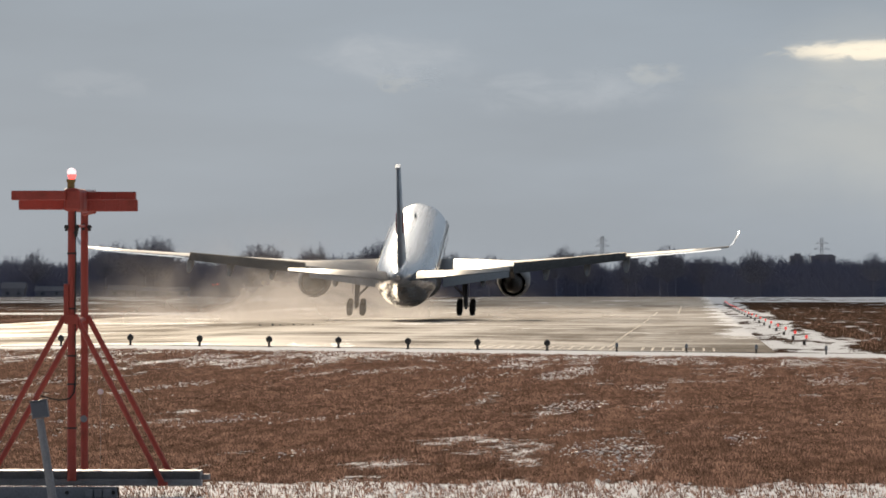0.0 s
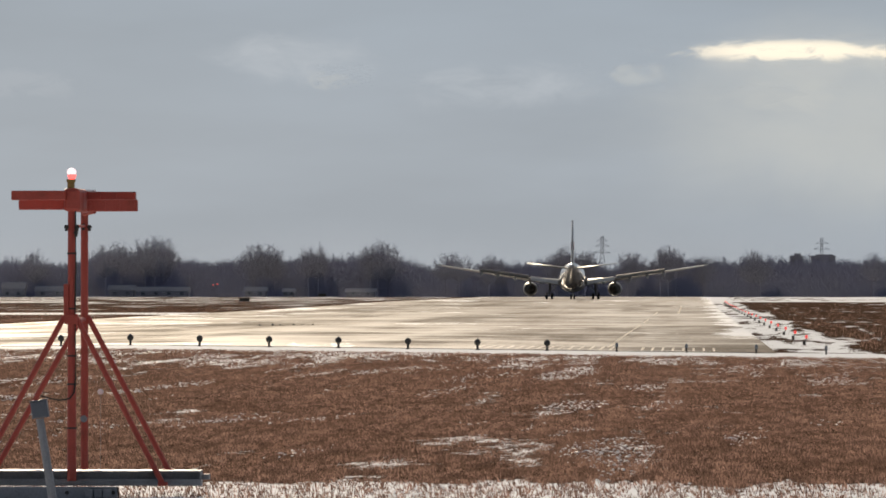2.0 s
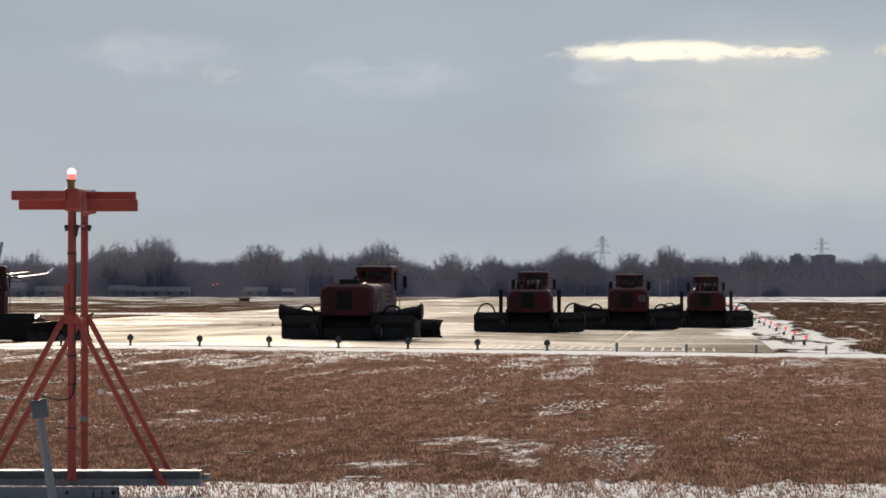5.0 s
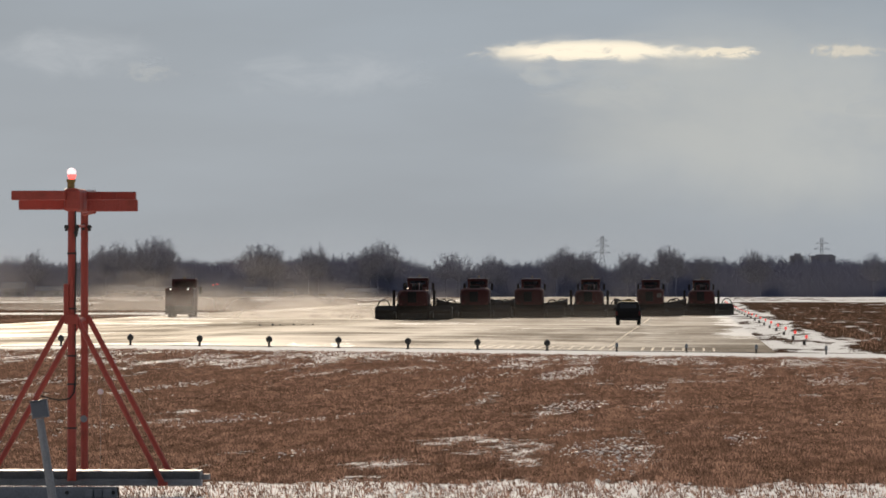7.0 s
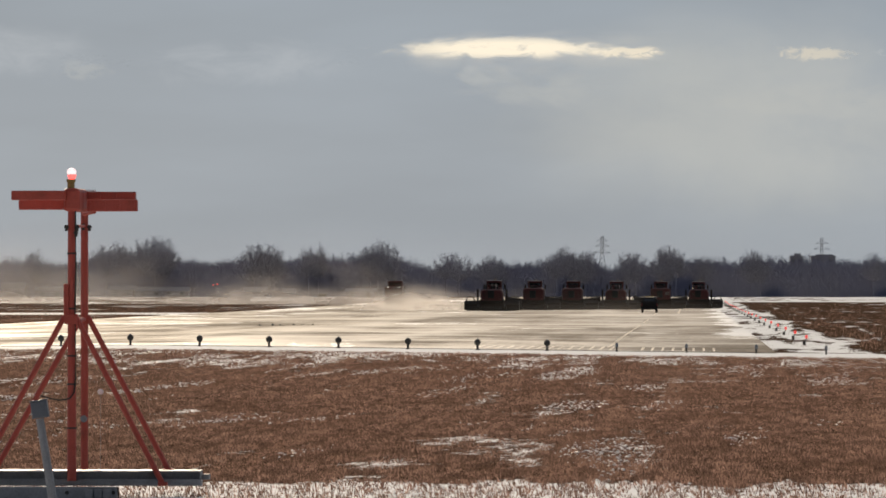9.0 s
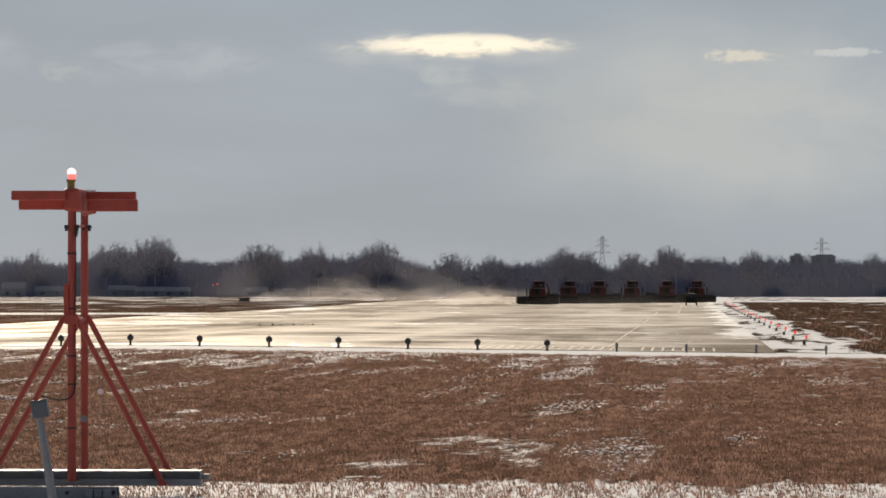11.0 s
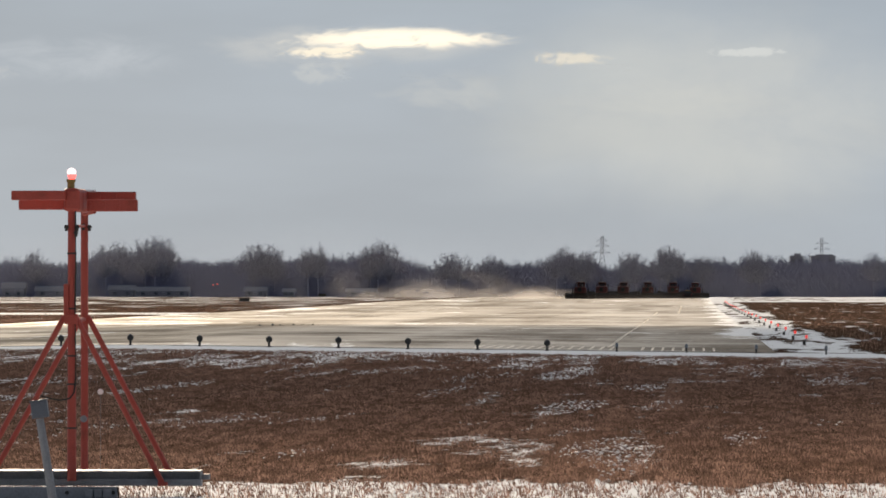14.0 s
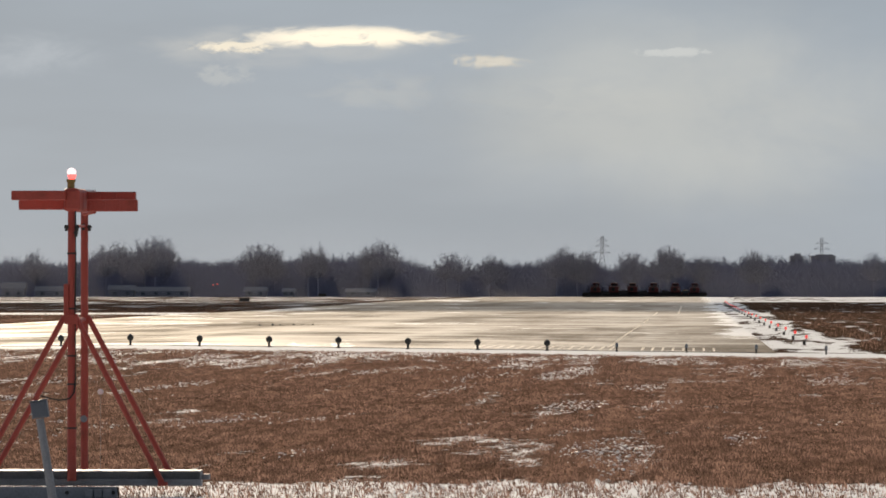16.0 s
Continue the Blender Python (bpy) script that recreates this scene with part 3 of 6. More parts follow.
    pts = [P(131.5, 345), P(132.5, 400), P(133, 470), P(131.5, 540), P(132, 600), P(132.5, 670), P(130, 695), P(122, 706), P(105, 709), P(88, 706), P(70, 701)]
    tube(bm, [p + Vector((0, -0.075, 0)) for p in pts], 0.013, 6)
    part("cable", bm, "rubber", ob, "black cable")
    for y in (450, 548, 632, 682, 760):
        bm = bmesh.new()
        rod(bm, P(125, y), P(125, y - 3), 0.071, n=12)
        part("cable_tie", bm, "dark_metal", ob)
    bm = bmesh.new()
    q = P(147, 742, back)
    rod(bm, q + Vector((0, -0.075, 0)), q + Vector((0, -0.058, 0)), 0.052, n=16)
    part("reflector", bm, "galvanised", ob, "small round grey reflector")
    # base beams
    for (x0, x1, y0, y1, d0, d1) in ((-260, 354, 834.5, 861, 0.12, 0.55), (-260, 345, 833, 850, back + 0.1, back + 0.5)):
        bm = bmesh.new()
        a, b = P(x0, 0, d0).x, P(x1, 0, d0).x
        zt, zb = P(0, y0, d0).z, P(0, y1, d0).z
        t = 0.022
        box(bm, a, b, d0, d1, zt - t, zt, 0.004)
        box(bm, a, b, d0, d1, zb, zb + t, 0.004)
        box(bm, a, b, d0 + 0.16, d0 + 0.185, zb + t, zt - t)
        box(bm, a, b, d0 + 0.002, d0 + 0.03, zb + t, zb + (zt - zb) * 0.46)
        box(bm, b - 0.02, b, d0 + 0.04, d1 - 0.02, zb + t, zt - t)
        part("base_beam", bm, "galvanised", ob)
        if d0 > 1:
            continue
        bm = bmesh.new()
        n = 40
        rows = []
        for k in range(n + 1):
            x = a + (b - a) * k / n
            h = 0.006 + 0.008 * noise.noise(Vector((x * 3, d0, 0)))
            rows.append([bm.verts.new((x, d0 + 0.015, zt)), bm.verts.new((x, d0 + 0.05, zt + h)), bm.verts.new((x, d1 - 0.05, zt + h)), bm.verts.new((x, d1 - 0.02, zt))])
        for p, q in zip(rows, rows[1:]):
            for j in range(3):
                bm.faces.new((p[j], p[j + 1], q[j + 1], q[j]))
        part("snow_strip", bm, "snow", ob, "thin settled snow", smooth=True)
    bm = bmesh.new()
    box(bm, P(340, 0).x, P(367, 0).x, 0.3, 0.5, P(0, 851).z, P(0, 841).z, 0.01)
    part("beam_end", bm, "galvanised", ob)
    # footing below the beams
    bm = bmesh.new()
    box(bm, P(-200, 0).x, P(208, 0).x, -0.28, -0.05, -0.05, P(0, 862).z, 0.02)
    part("footing", bm, "galvanised", ob)
    for q in (160, 176, 192):
        bm = bmesh.new()
        box(bm, P(q - 7, 0).x, P(q + 7, 0).x, -0.40, -0.28, P(0, 880).z, P(0, 866).z, 0.01)
        part("bracket", bm, "galvanised", ob)
    for q in (195, 202, 120):
        bm = bmesh.new()
        rod(bm, P(q, 872) + Vector((0, -0.30, 0)), P(q, 872) + Vector((0, -0.27, 0)), 0.03, n=8)
        part("bolt", bm, "dark_metal", ob)
    bm = bmesh.new()
    rod(bm, P(209, 863) + Vector((0, -0.2, 0)), P(211, 883) + Vector((0, -0.2, 0)), 0.012, n=6)
    part("cable", bm, "rubber", ob, "black cable")


def build_junction_box():
    x, y, z = mast_at(92, 882, 90.0)
    top = mast_at(68, 742, 90.0)
    ob = thing("junction_box", pose(x, 90.0, 0), "grey weathered electrical box on a leaning steel post", "electrical box")
    bm = bmesh.new()
    tip = Vector((top[0] - x, 0, top[2]))
    foot = Vector((0.03, 0, -0.05))
    rod(bm, foot, tip, 0.062, 0.055, 10)
    part("post", bm, "galvanised", ob)
    bm = bmesh.new()
    m = Matrix.Translation(Vector((top[0] - x, 0, top[2] + 0.13))) @ pose(0, 0, 0, 0, -8, 0)
    box(bm, -0.115, 0.115, -0.09, 0.09, -0.12, 0.12, 0.012)
    bmesh.ops.transform(bm, matrix=m, verts=bm.verts)
    body = part("box_body", bm, "blue_grey", ob)
    bm = bmesh.new()
    box(bm, -0.10, 0.10, -0.10, -0.088, -0.105, 0.105, 0.006)
    bmesh.ops.transform(bm, matrix=m, verts=bm.verts)
    part("box_door", bm, "blue_grey", body)
    bm = bmesh.new()
    box(bm, -0.125, 0.125, -0.11, 0.10, 0.118, 0.135, 0.006)
    bmesh.ops.transform(bm, matrix=m, verts=bm.verts)
    part("lid", bm, "blue_grey", body)


def build_reflectors():
    for px, py, d in ((176, 694, 96.5),):
        x, y, z = mast_at(px, py, d)
        ob = thing("reflector_disc", pose(x, y, 0), "small round white reflector on a thin wire stake", "reflector")
        bm = bmesh.new()
        rod(bm, (0, 0.02, -0.05), (0, 0.02, z), 0.003, n=6)
        part("stake", bm, "galvanised", ob)
        bm = bmesh.new()
        rod(bm, (0, -0.012, z), (0, 0.012, z), 0.044, n=16)
        part("disc", bm, "snow", ob, "white reflective disc")


build_mast()
build_junction_box()
build_reflectors()


# ---- woods, houses and pylons behind the field ----
WOOD_Y = 2300.0


def far_xz(px, py, y):
    """A far place by its line of sight and distance: across, and height over the ground there."""
    x = (px - 1222) * y / 11500.0
    return x, EYE[2] + (509 - py) * y / 11500.0 - ground_z(x, y)


def far_pose(x, y):
    return pose(x, y, ground_z(x, y))


def twigs(bm, rng, base, height, spread, n_limb, n_twig, trunk_r, flat=0.6):
    """A bare tree: tapered trunk, limbs that fork, fine twigs (thin three-sided spikes)."""
    def spike(a, b, r0, r1):
        d = (b - a)
        q = d.to_track_quat("Z", "Y")
        ra = [bm.verts.new(a + q @ Vector((r0 * math.cos(k * 2.094), r0 * math.sin(k * 2.094), 0))) for k in range(3)]
        rb = [bm.verts.new(b + q @ Vector((r1 * math.cos(k * 2.094), r1 * math.sin(k * 2.094), 0))) for k in range(3)]
        for k in range(3):
            bm.faces.new((ra[k], ra[(k + 1) % 3], rb[(k + 1) % 3], rb[k]))
    base = Vector(base)
    fork = base + Vector((rng.uniform(-.3, .3), 0, height * rng.uniform(0.25, 0.4)))
    spike(base, fork, trunk_r, trunk_r * 0.7)
    for i in range(n_limb):
        ang = rng.uniform(0, 6.283)
        out = spread * math.sqrt(rng.uniform(0.01, 1.0))
        top = height * (1.0 - 0.42 * (out / spread) ** 2.2) * rng.uniform(0.74, 0.97)
        end = base + Vector((out * math.cos(ang), out * math.sin(ang) * flat, top))
        mid = fork.lerp(end, 0.5) + Vector((rng.uniform(-.4, .4), rng.uniform(-.4, .4), -height * 0.03))
        spike(fork, mid, trunk_r * 0.42, trunk_r * 0.26)
        spike(mid, end, trunk_r * 0.26, 0.03)
        for j in range(n_twig):
            t = rng.uniform(0.25, 1.0)
            p = mid.lerp(end, t) if rng.random() < 0.7 else fork.lerp(mid, t)
            l = height * rng.uniform(0.05, 0.12)
            d = Vector((rng.uniform(-1, 1), rng.uniform(-.7, .7), rng.uniform(0.1, 1.2))).normalized()
            spike(p, p + d * l, 0.045, 0.02)


def wood_top(px):
    """Height of the wood's upper edge along its length, as a line of sight."""
    k = [(-400, 452), (0, 455), (50, 456), (100, 464), (150, 452), (190, 446), (240, 444), (300, 452), (360, 457), (430, 456), (480, 458), (540, 450), (600, 449), (650, 450), (710, 456), (745, 464), (765, 477), (800, 473), (845, 474), (880, 464), (930, 462), (1000, 456), (1050, 460), (1075, 470), (1120, 466), (1150, 466), (1200, 460), (1260, 454), (1300, 457), (1350, 453), (1400, 455), (1480, 455), (1568, 454), (2000, 454)]
    for (a, ya), (b, yb) in zip(k, k[1:]):
        if a <= px <= b:
            return ya - 4 + (yb - ya) * (px - a) / (b - a)
    return 452


def build_woods():
    rng = random.Random(4)
    # thousands of bare saplings and bushes, rank behind rank, each a stem and a spray of twigs
    verts, faces = [], []

    def sliver(a, b, w):
        i = len(verts)
        verts.extend(((a[0] - w, a[1], a[2]), (a[0] + w, a[1], a[2]), (b[0], b[1], b[2])))
        faces.append((i, i + 1, i + 2))
    for k in range(19000):
        px = rng.uniform(-330, 1900) if k % 4 == 0 else rng.uniform(-20, 1590)
        y = rng.uniform(2292, 2400)
        deep = (y - 2292) / 108.0
        x, z = far_xz(px, wood_top(px) + 7 + rng.uniform(-3, 6) + 24 * (1 - deep) * rng.random() ** 0.7, y)
        if rng.random() < 0.45:
            z *= rng.uniform(0.2, 0.75)
        sliver((x, y, -0.1), (x + rng.uniform(-.5, .5), y, z * 0.96), rng.uniform(0.10, 0.26))
        for _ in range(11):
            t = rng.uniform(0.05, 0.92)
            l = z * rng.uniform(0.12, 0.34) * (1.15 - t * 0.7)
            s = rng.uniform(-1, 1)
            up = rng.uniform(0.35, 1.0)
            top = min(z * t + l * up, z * rng.uniform(0.95, 1.02))
            sliver((x + rng.uniform(-.1, .1), y + rng.uniform(-.8, .8), z * t), (x + s * l * 0.8, y + rng.uniform(-1, 1), top), rng.uniform(0.05, 0.13))
    # round-headed trees whose crowns make the upper edge
    px = -40.0
    while px < 1610:
        y = rng.uniform(2296, 2390)
        x, z = far_xz(px, wood_top(px) + rng.uniform(-5, 7), y)
        r = rng.uniform(2.2, 4.6)
        fork = z * rng.uniform(0.3, 0.45)
        sliver((x, y, 0), (x, y, z * 0.8), 0.3)
        for _ in range(46):
            a, u = rng.uniform(0, 6.283), math.sqrt(rng.random())
            ex, ey = x + r * u * math.cos(a), y + r * u * math.sin(a)
            ez = fork + (z - fork) * math.sqrt(max(0.05, 1 - 0.72 * u * u)) * rng.uniform(0.80, 1.0)
            sliver((x + (ex - x) * 0.15, y, fork), (ex, ey, ez), 0.11)
            for _ in range(13):
                t = rng.uniform(0.35, 1.0)
                bx, by, bz = x + (ex - x) * t, y + (ey - y) * t, fork + (ez - fork) * t
                l = rng.uniform(0.5, 1.3)
                b = rng.uniform(-1.5, 1.5)
                sliver((bx, by, bz), (bx + l * math.sin(b), by, min(bz + l * math.cos(b), z)), rng.uniform(0.035, 0.07))
        px += rng.uniform(9, 17)
    me = bpy.data.meshes.new("woods")
    me.from_pydata([(x, y, z + ground_z(x, y)) for x, y, z in verts], [], faces)
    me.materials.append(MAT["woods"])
    tagged(new("woods", me), "dense dark belt of bare winter woods behind the airfield", "woods", kind="stuff")


def build_trees():
    """The trees that stand out above the wood."""
    rng = random.Random(9)
    spots = [(60, 449, 24), (185, 438, 22), (210, 432, 24), (255, 424, 26), (272, 420, 30), (288, 426, 24), (448, 440, 30), (466, 434, 30), (485, 444, 22), (545, 444, 20), (562, 442, 18), (655, 440, 24), (668, 433, 28), (688, 436, 26), (790, 455, 24), (812, 456, 26), (865, 459, 22), (880, 460, 22), (985, 449, 26), (1000, 444, 26), (1022, 448, 24), (1035, 447, 24), (1110, 454, 22), (1125, 453, 24), (1168, 446, 24), (1182, 439, 26), (1196, 446, 22), (1245, 454, 20), (1330, 450, 24), (1345, 450, 20), (1545, 455, 20)]
    for px, py, wpx in spots:
        y = 2290 + rng.uniform(-6, 10)
        x, z = far_xz(px, py - 11, y)
        bm = bmesh.new()
        twigs(bm, rng, (0, 0, 0), z, wpx * 0.2 * 1.3, 70, 24, 0.24, 0.8)
        bm_t = bmesh.new()
        rod(bm_t, (0, 0, -0.2), (0, 0, z * 0.4), 0.36, 0.24, 7)
        ob = thing("bare_tree", far_pose(x, y), "tall leafless winter tree rising above the dark woods", "tree", "trees above the woods")
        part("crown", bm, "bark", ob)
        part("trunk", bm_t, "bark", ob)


def lattice_pylon(px, top, y, arms, name_label):
    x, z = far_xz(px, top, y)
    ob = thing("power_pylon", far_pose(x, y), name_label, "pylon", "power pylons")
    bm = bmesh.new()
    b, s = 3.6, 0.55

    def half(h):
        return s + (b - s) * max(0.0, 1 - h / (z * 0.72))
    lev = [z * k / 12 for k in range(13)]
    for sx in (-1, 1):
        for sy in (-1, 1):
            for a, c in zip(lev, lev[1:]):
                rod(bm, (sx * half(a), sy * half(a), a), (sx * half(c), sy * half(c), c), 0.125, n=4)
    part("mast_frame", bm, "galvanised", ob)
    bm = bmesh.new()
    for a, c in zip(lev, lev[1:]):
        for sy in (-1, 1):
            rod(bm, (-half(a), sy * half(a), a), (half(c), sy * half(c), c), 0.07, n=4)
            rod(bm, (half(a), sy * half(a), a), (-half(c), sy * half(c), c), 0.07, n=4)
    part("bracing", bm, "galvanised", ob)
    for f, w in arms:
        bm = bmesh.new()
        rod(bm, (-w, 0, z * f), (w, 0, z * f), 0.10, n=4)
        rod(bm, (-w, 0, z * f), (0, 0, z * f + 1.4), 0.07, n=4)
        rod(bm, (w, 0, z * f), (0, 0, z * f + 1.4), 0.07, n=4)
        part("cross_arm", bm, "galvanised", ob)


def block(name, px0, px1, top, y, label, storeys, mat="concrete", depth=16.0, roof=()):
    x0, z = far_xz(px0, top, y)
    x1, _ = far_xz(px1, top, y)
    w = x1 - x0
    ob = thing(name, far_pose((x0 + x1) / 2, y), label, "building")
    bm = bmesh.new()
    box(bm, -w / 2, w / 2, 0, depth, 0, z)
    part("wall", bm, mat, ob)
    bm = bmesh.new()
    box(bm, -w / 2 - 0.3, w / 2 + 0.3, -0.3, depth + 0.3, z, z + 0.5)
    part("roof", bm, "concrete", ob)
    for a, b2, h in roof:
        bm = bmesh.new()
        box(bm, a, b2, 4, 10, z + 0.5, z + 0.5 + h)
        part("roof_house", bm, mat, ob)
    n = max(2, int(w / 3.6))
    bm = bmesh.new()
    box(bm, -0.75, 0.75, -0.06, 0.05, 0, 1.5)
    src = part("window", bm, "window_dark", ob)
    first = True
    for s in range(storeys):
        zz = z - 2.4 - 2.9 * s
        for k in range(n):
            m = pose(-w / 2 + w * (k + 0.5) / n, 0, zz)
            if first:
                src.matrix_basis, first = m, False
            else:
                same("window", src, ob, m)


def house(px0, px1, top, y, label, mat="roof_snow"):
    """A low house with a snowy pitched roof in front of the woods."""
    x0, z = far_xz(px0, top, y)
    x1, _ = far_xz(px1, top, y)
    w, z = x1 - x0, max(3.2, z)
    ob = thing("low_house", far_pose((x0 + x1) / 2, y), label, "house", "houses by the woods")
    bm = bmesh.new()
    box(bm, -w / 2, w / 2, 0, 8, 0, z * 0.62)
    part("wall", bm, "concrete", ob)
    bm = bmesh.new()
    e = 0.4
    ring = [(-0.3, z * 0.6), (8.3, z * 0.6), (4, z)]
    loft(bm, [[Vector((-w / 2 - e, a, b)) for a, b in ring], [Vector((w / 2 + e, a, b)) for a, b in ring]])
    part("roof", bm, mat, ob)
    bm = bmesh.new()
    box(bm, -0.6, 0.6, -0.06, 0.03, 0, 1.1)
    src = part("window", bm, "window_dark", ob)
    n = max(2, int(w / 4))
    src.matrix_basis = pose(-w / 2 + w * 0.5 / n, 0, 0.9)
    for k in range(1, n):
        same("window", src, ob, pose(-w / 2 + w * (k + 0.5) / n, 0, 0.9))


build_woods()
build_trees()
lattice_pylon(1066, 418, 2800.0, ((0.72, 3.6), (0.83, 3.0), (0.92, 2.4)), "tall grey lattice power pylon behind the woods")
lattice_pylon(1454, 421, 3000.0, ((0.80, 3.6), (0.90, 3.0)), "grey lattice power pylon behind the apartment blocks")
block("apartment_block", 1399, 1421, 455, 2600.0, "dark grey flat-roofed apartment block behind the woods", 4, roof=((-1.0, 1.6, 0.9),))
block("apartment_block", 1436, 1478, 455, 2600.0, "long dark grey apartment block with a roof house", 4, roof=((-3.0, 4.0, 0.5),))
for q in ((0, 40, 500, 2270), (60, 112, 507, 2275), (190, 236, 505, 2270), (240, 332, 508, 2265), (432, 470, 508, 2275), (612, 664, 511, 2270), (500, 520, 511, 2275)):
    house(*q, "low grey house with a snowy roof by the woods")


def build_sign(px, py, y, w):
    x, zb = far_xz(px, py, y)
    ob = thing("airfield_sign", far_pose(x, y), "low black airfield sign box on short legs", "airfield sign", "airfield signs")
    bm = bmesh.new()
    box(bm, -w, w, -0.15, 0.15, zb, zb + 0.85, 0.04)
    part("sign_box", bm, "dark_metal", ob)
    bm = bmesh.new()
    box(bm, -0.07, 0.07, -0.06, 0.06, -0.05, zb + 0.02)
    leg = part("leg", bm, "dark_metal", ob)
    leg.matrix_basis = pose(-w * 0.7, 0, 0)
    same("leg", leg, ob, pose(w * 0.7, 0, 0))


build_sign(432, 535.5, 1250, 0.98)
build_sign(570, 525.0, 1900, 1.15)


def build_lamp_pole():
    x, z = far_xz(380, 504, 2260)
    ob = thing("lamp_pole", far_pose(x, 2260), "pole with two small lit red lamps by the woods", "lamp pole")
    bm = bmesh.new()
    rod(bm, (0, 0, -0.1), (0, 0, z), 0.08, n=8)
    rod(bm, (-1.0, 0, z - 0.4), (1.2, 0, z + 0.1), 0.06, n=6)
    part("pole", bm, "dark_metal", ob)
    for dx, dz, r in ((-0.8, -0.2, 0.13), (0.8, 0.15, 0.18)):
        bm = bmesh.new()
        bmesh.ops.create_uvsphere(bm, u_segments=10, v_segments=6, radius=r, matrix=Matrix.Translation((dx, -0.1, z + dz)))
        part("lamp", bm, "red_lamp", ob, "lit red lamp", smooth=True)


build_lamp_pole()


def build_slush():
    rng = random.Random(5)
    verts, faces = [], []
    for k in range(16):
        x, y = -31.5 + rng.uniform(-1.6, 2.2), 498 + rng.uniform(-10, 10)
        w, h, z = rng.uniform(0.06, 0.16), rng.uniform(0.05, 0.13), ground_z(-31, 498) + 0.03
        i, n = len(verts), 6
        for q in range(n):
            verts.append((x + w * math.cos(6.283 * q / n) * rng.uniform(.7, 1.2), y + w * math.sin(6.283 * q / n), z - 0.01))
        verts.append((x, y, z + h))
        faces += [(i + q, i + (q + 1) % n, i + n) for q in range(n)]
    me = bpy.data.meshes.new("slush_lumps")
    me.from_pydata(verts, [], faces)
    me.materials.append(MAT["dark_metal"])
    tagged(new("slush_lumps", me), "scattered dark lumps of slush on the runway", "slush", kind="stuff")


build_slush()


# ---- the airliner ----
def ellipse_ring(y, cx, cz, rx, rz, n=28):
    return [Vector((cx + rx * math.sin(2 * math.pi * k / n), y, cz + rz * math.cos(2 * math.pi * k / n))) for k in range(n)]


def foil_ring(le, te, x, z, thick, n=8, up=(0, 0, 1), tilt=0.0):
    """A wing section from leading to trailing edge (along Y), around the spanwise place."""
    out = []
    c = le - te
    upv = Vector(up)
    for k in range(n + 1):
        t = k / n
        h = thick * c * 2.6 * (math.sqrt(max(t, 0)) * 0.45 * (1 - t) + 0.02 * (1 - t))
        out.append(Vector((x, le - c * t, z - tilt * c * (1 - t))) + upv * h)
    for k in range(n - 1, 0, -1):
        t = k / n
        h = thick * c * 1.5 * (math.sqrt(t) * 0.45 * (1 - t) + 0.02 * (1 - t))
        out.append(Vector((x, le - c * t, z - tilt * c * (1 - t))) - upv * h)
    return out


WING = [(2.2, 11.0, -3.4, 3.85, 0.13), (9.4, 4.6, -3.6, 4.75, 0.115), (18.0, -1.6, -6.6, 5.90, 0.105), (26.0, -7.2, -10.5, 7.05, 0.10), (29.3, -9.7, -12.2, 7.60, 0.09)]


def wing_at(x):
    for a, b in zip(WING, WING[1:]):
        if a[0] <= x <= b[0]:
            t = (x - a[0]) / (b[0] - a[0])
            return [p + (q - p) * t for p, q in zip(a, b)]
    return list(WING[-1])


def wheel_set(parent, x, y, r, w, name="wheel"):
    bm = bmesh.new()
    rod(bm, (x - w / 2, y, r), (x + w / 2, y, r), r, n=18)
    bmesh.ops.bevel(bm, geom=[e for e in bm.edges if abs((e.verts[0].co - e.verts[1].co).x) < 1e-4], offset=r * 0.14, segments=2, affect="EDGES")
    tyre = part(name, bm, "rubber", parent)
    bm = bmesh.new()
    rod(bm, (x - w / 2 - 0.015, y, r), (x + w / 2 + 0.015, y, r), r * 0.52, n=12)
    part("rim", bm, "grey_paint", tyre)


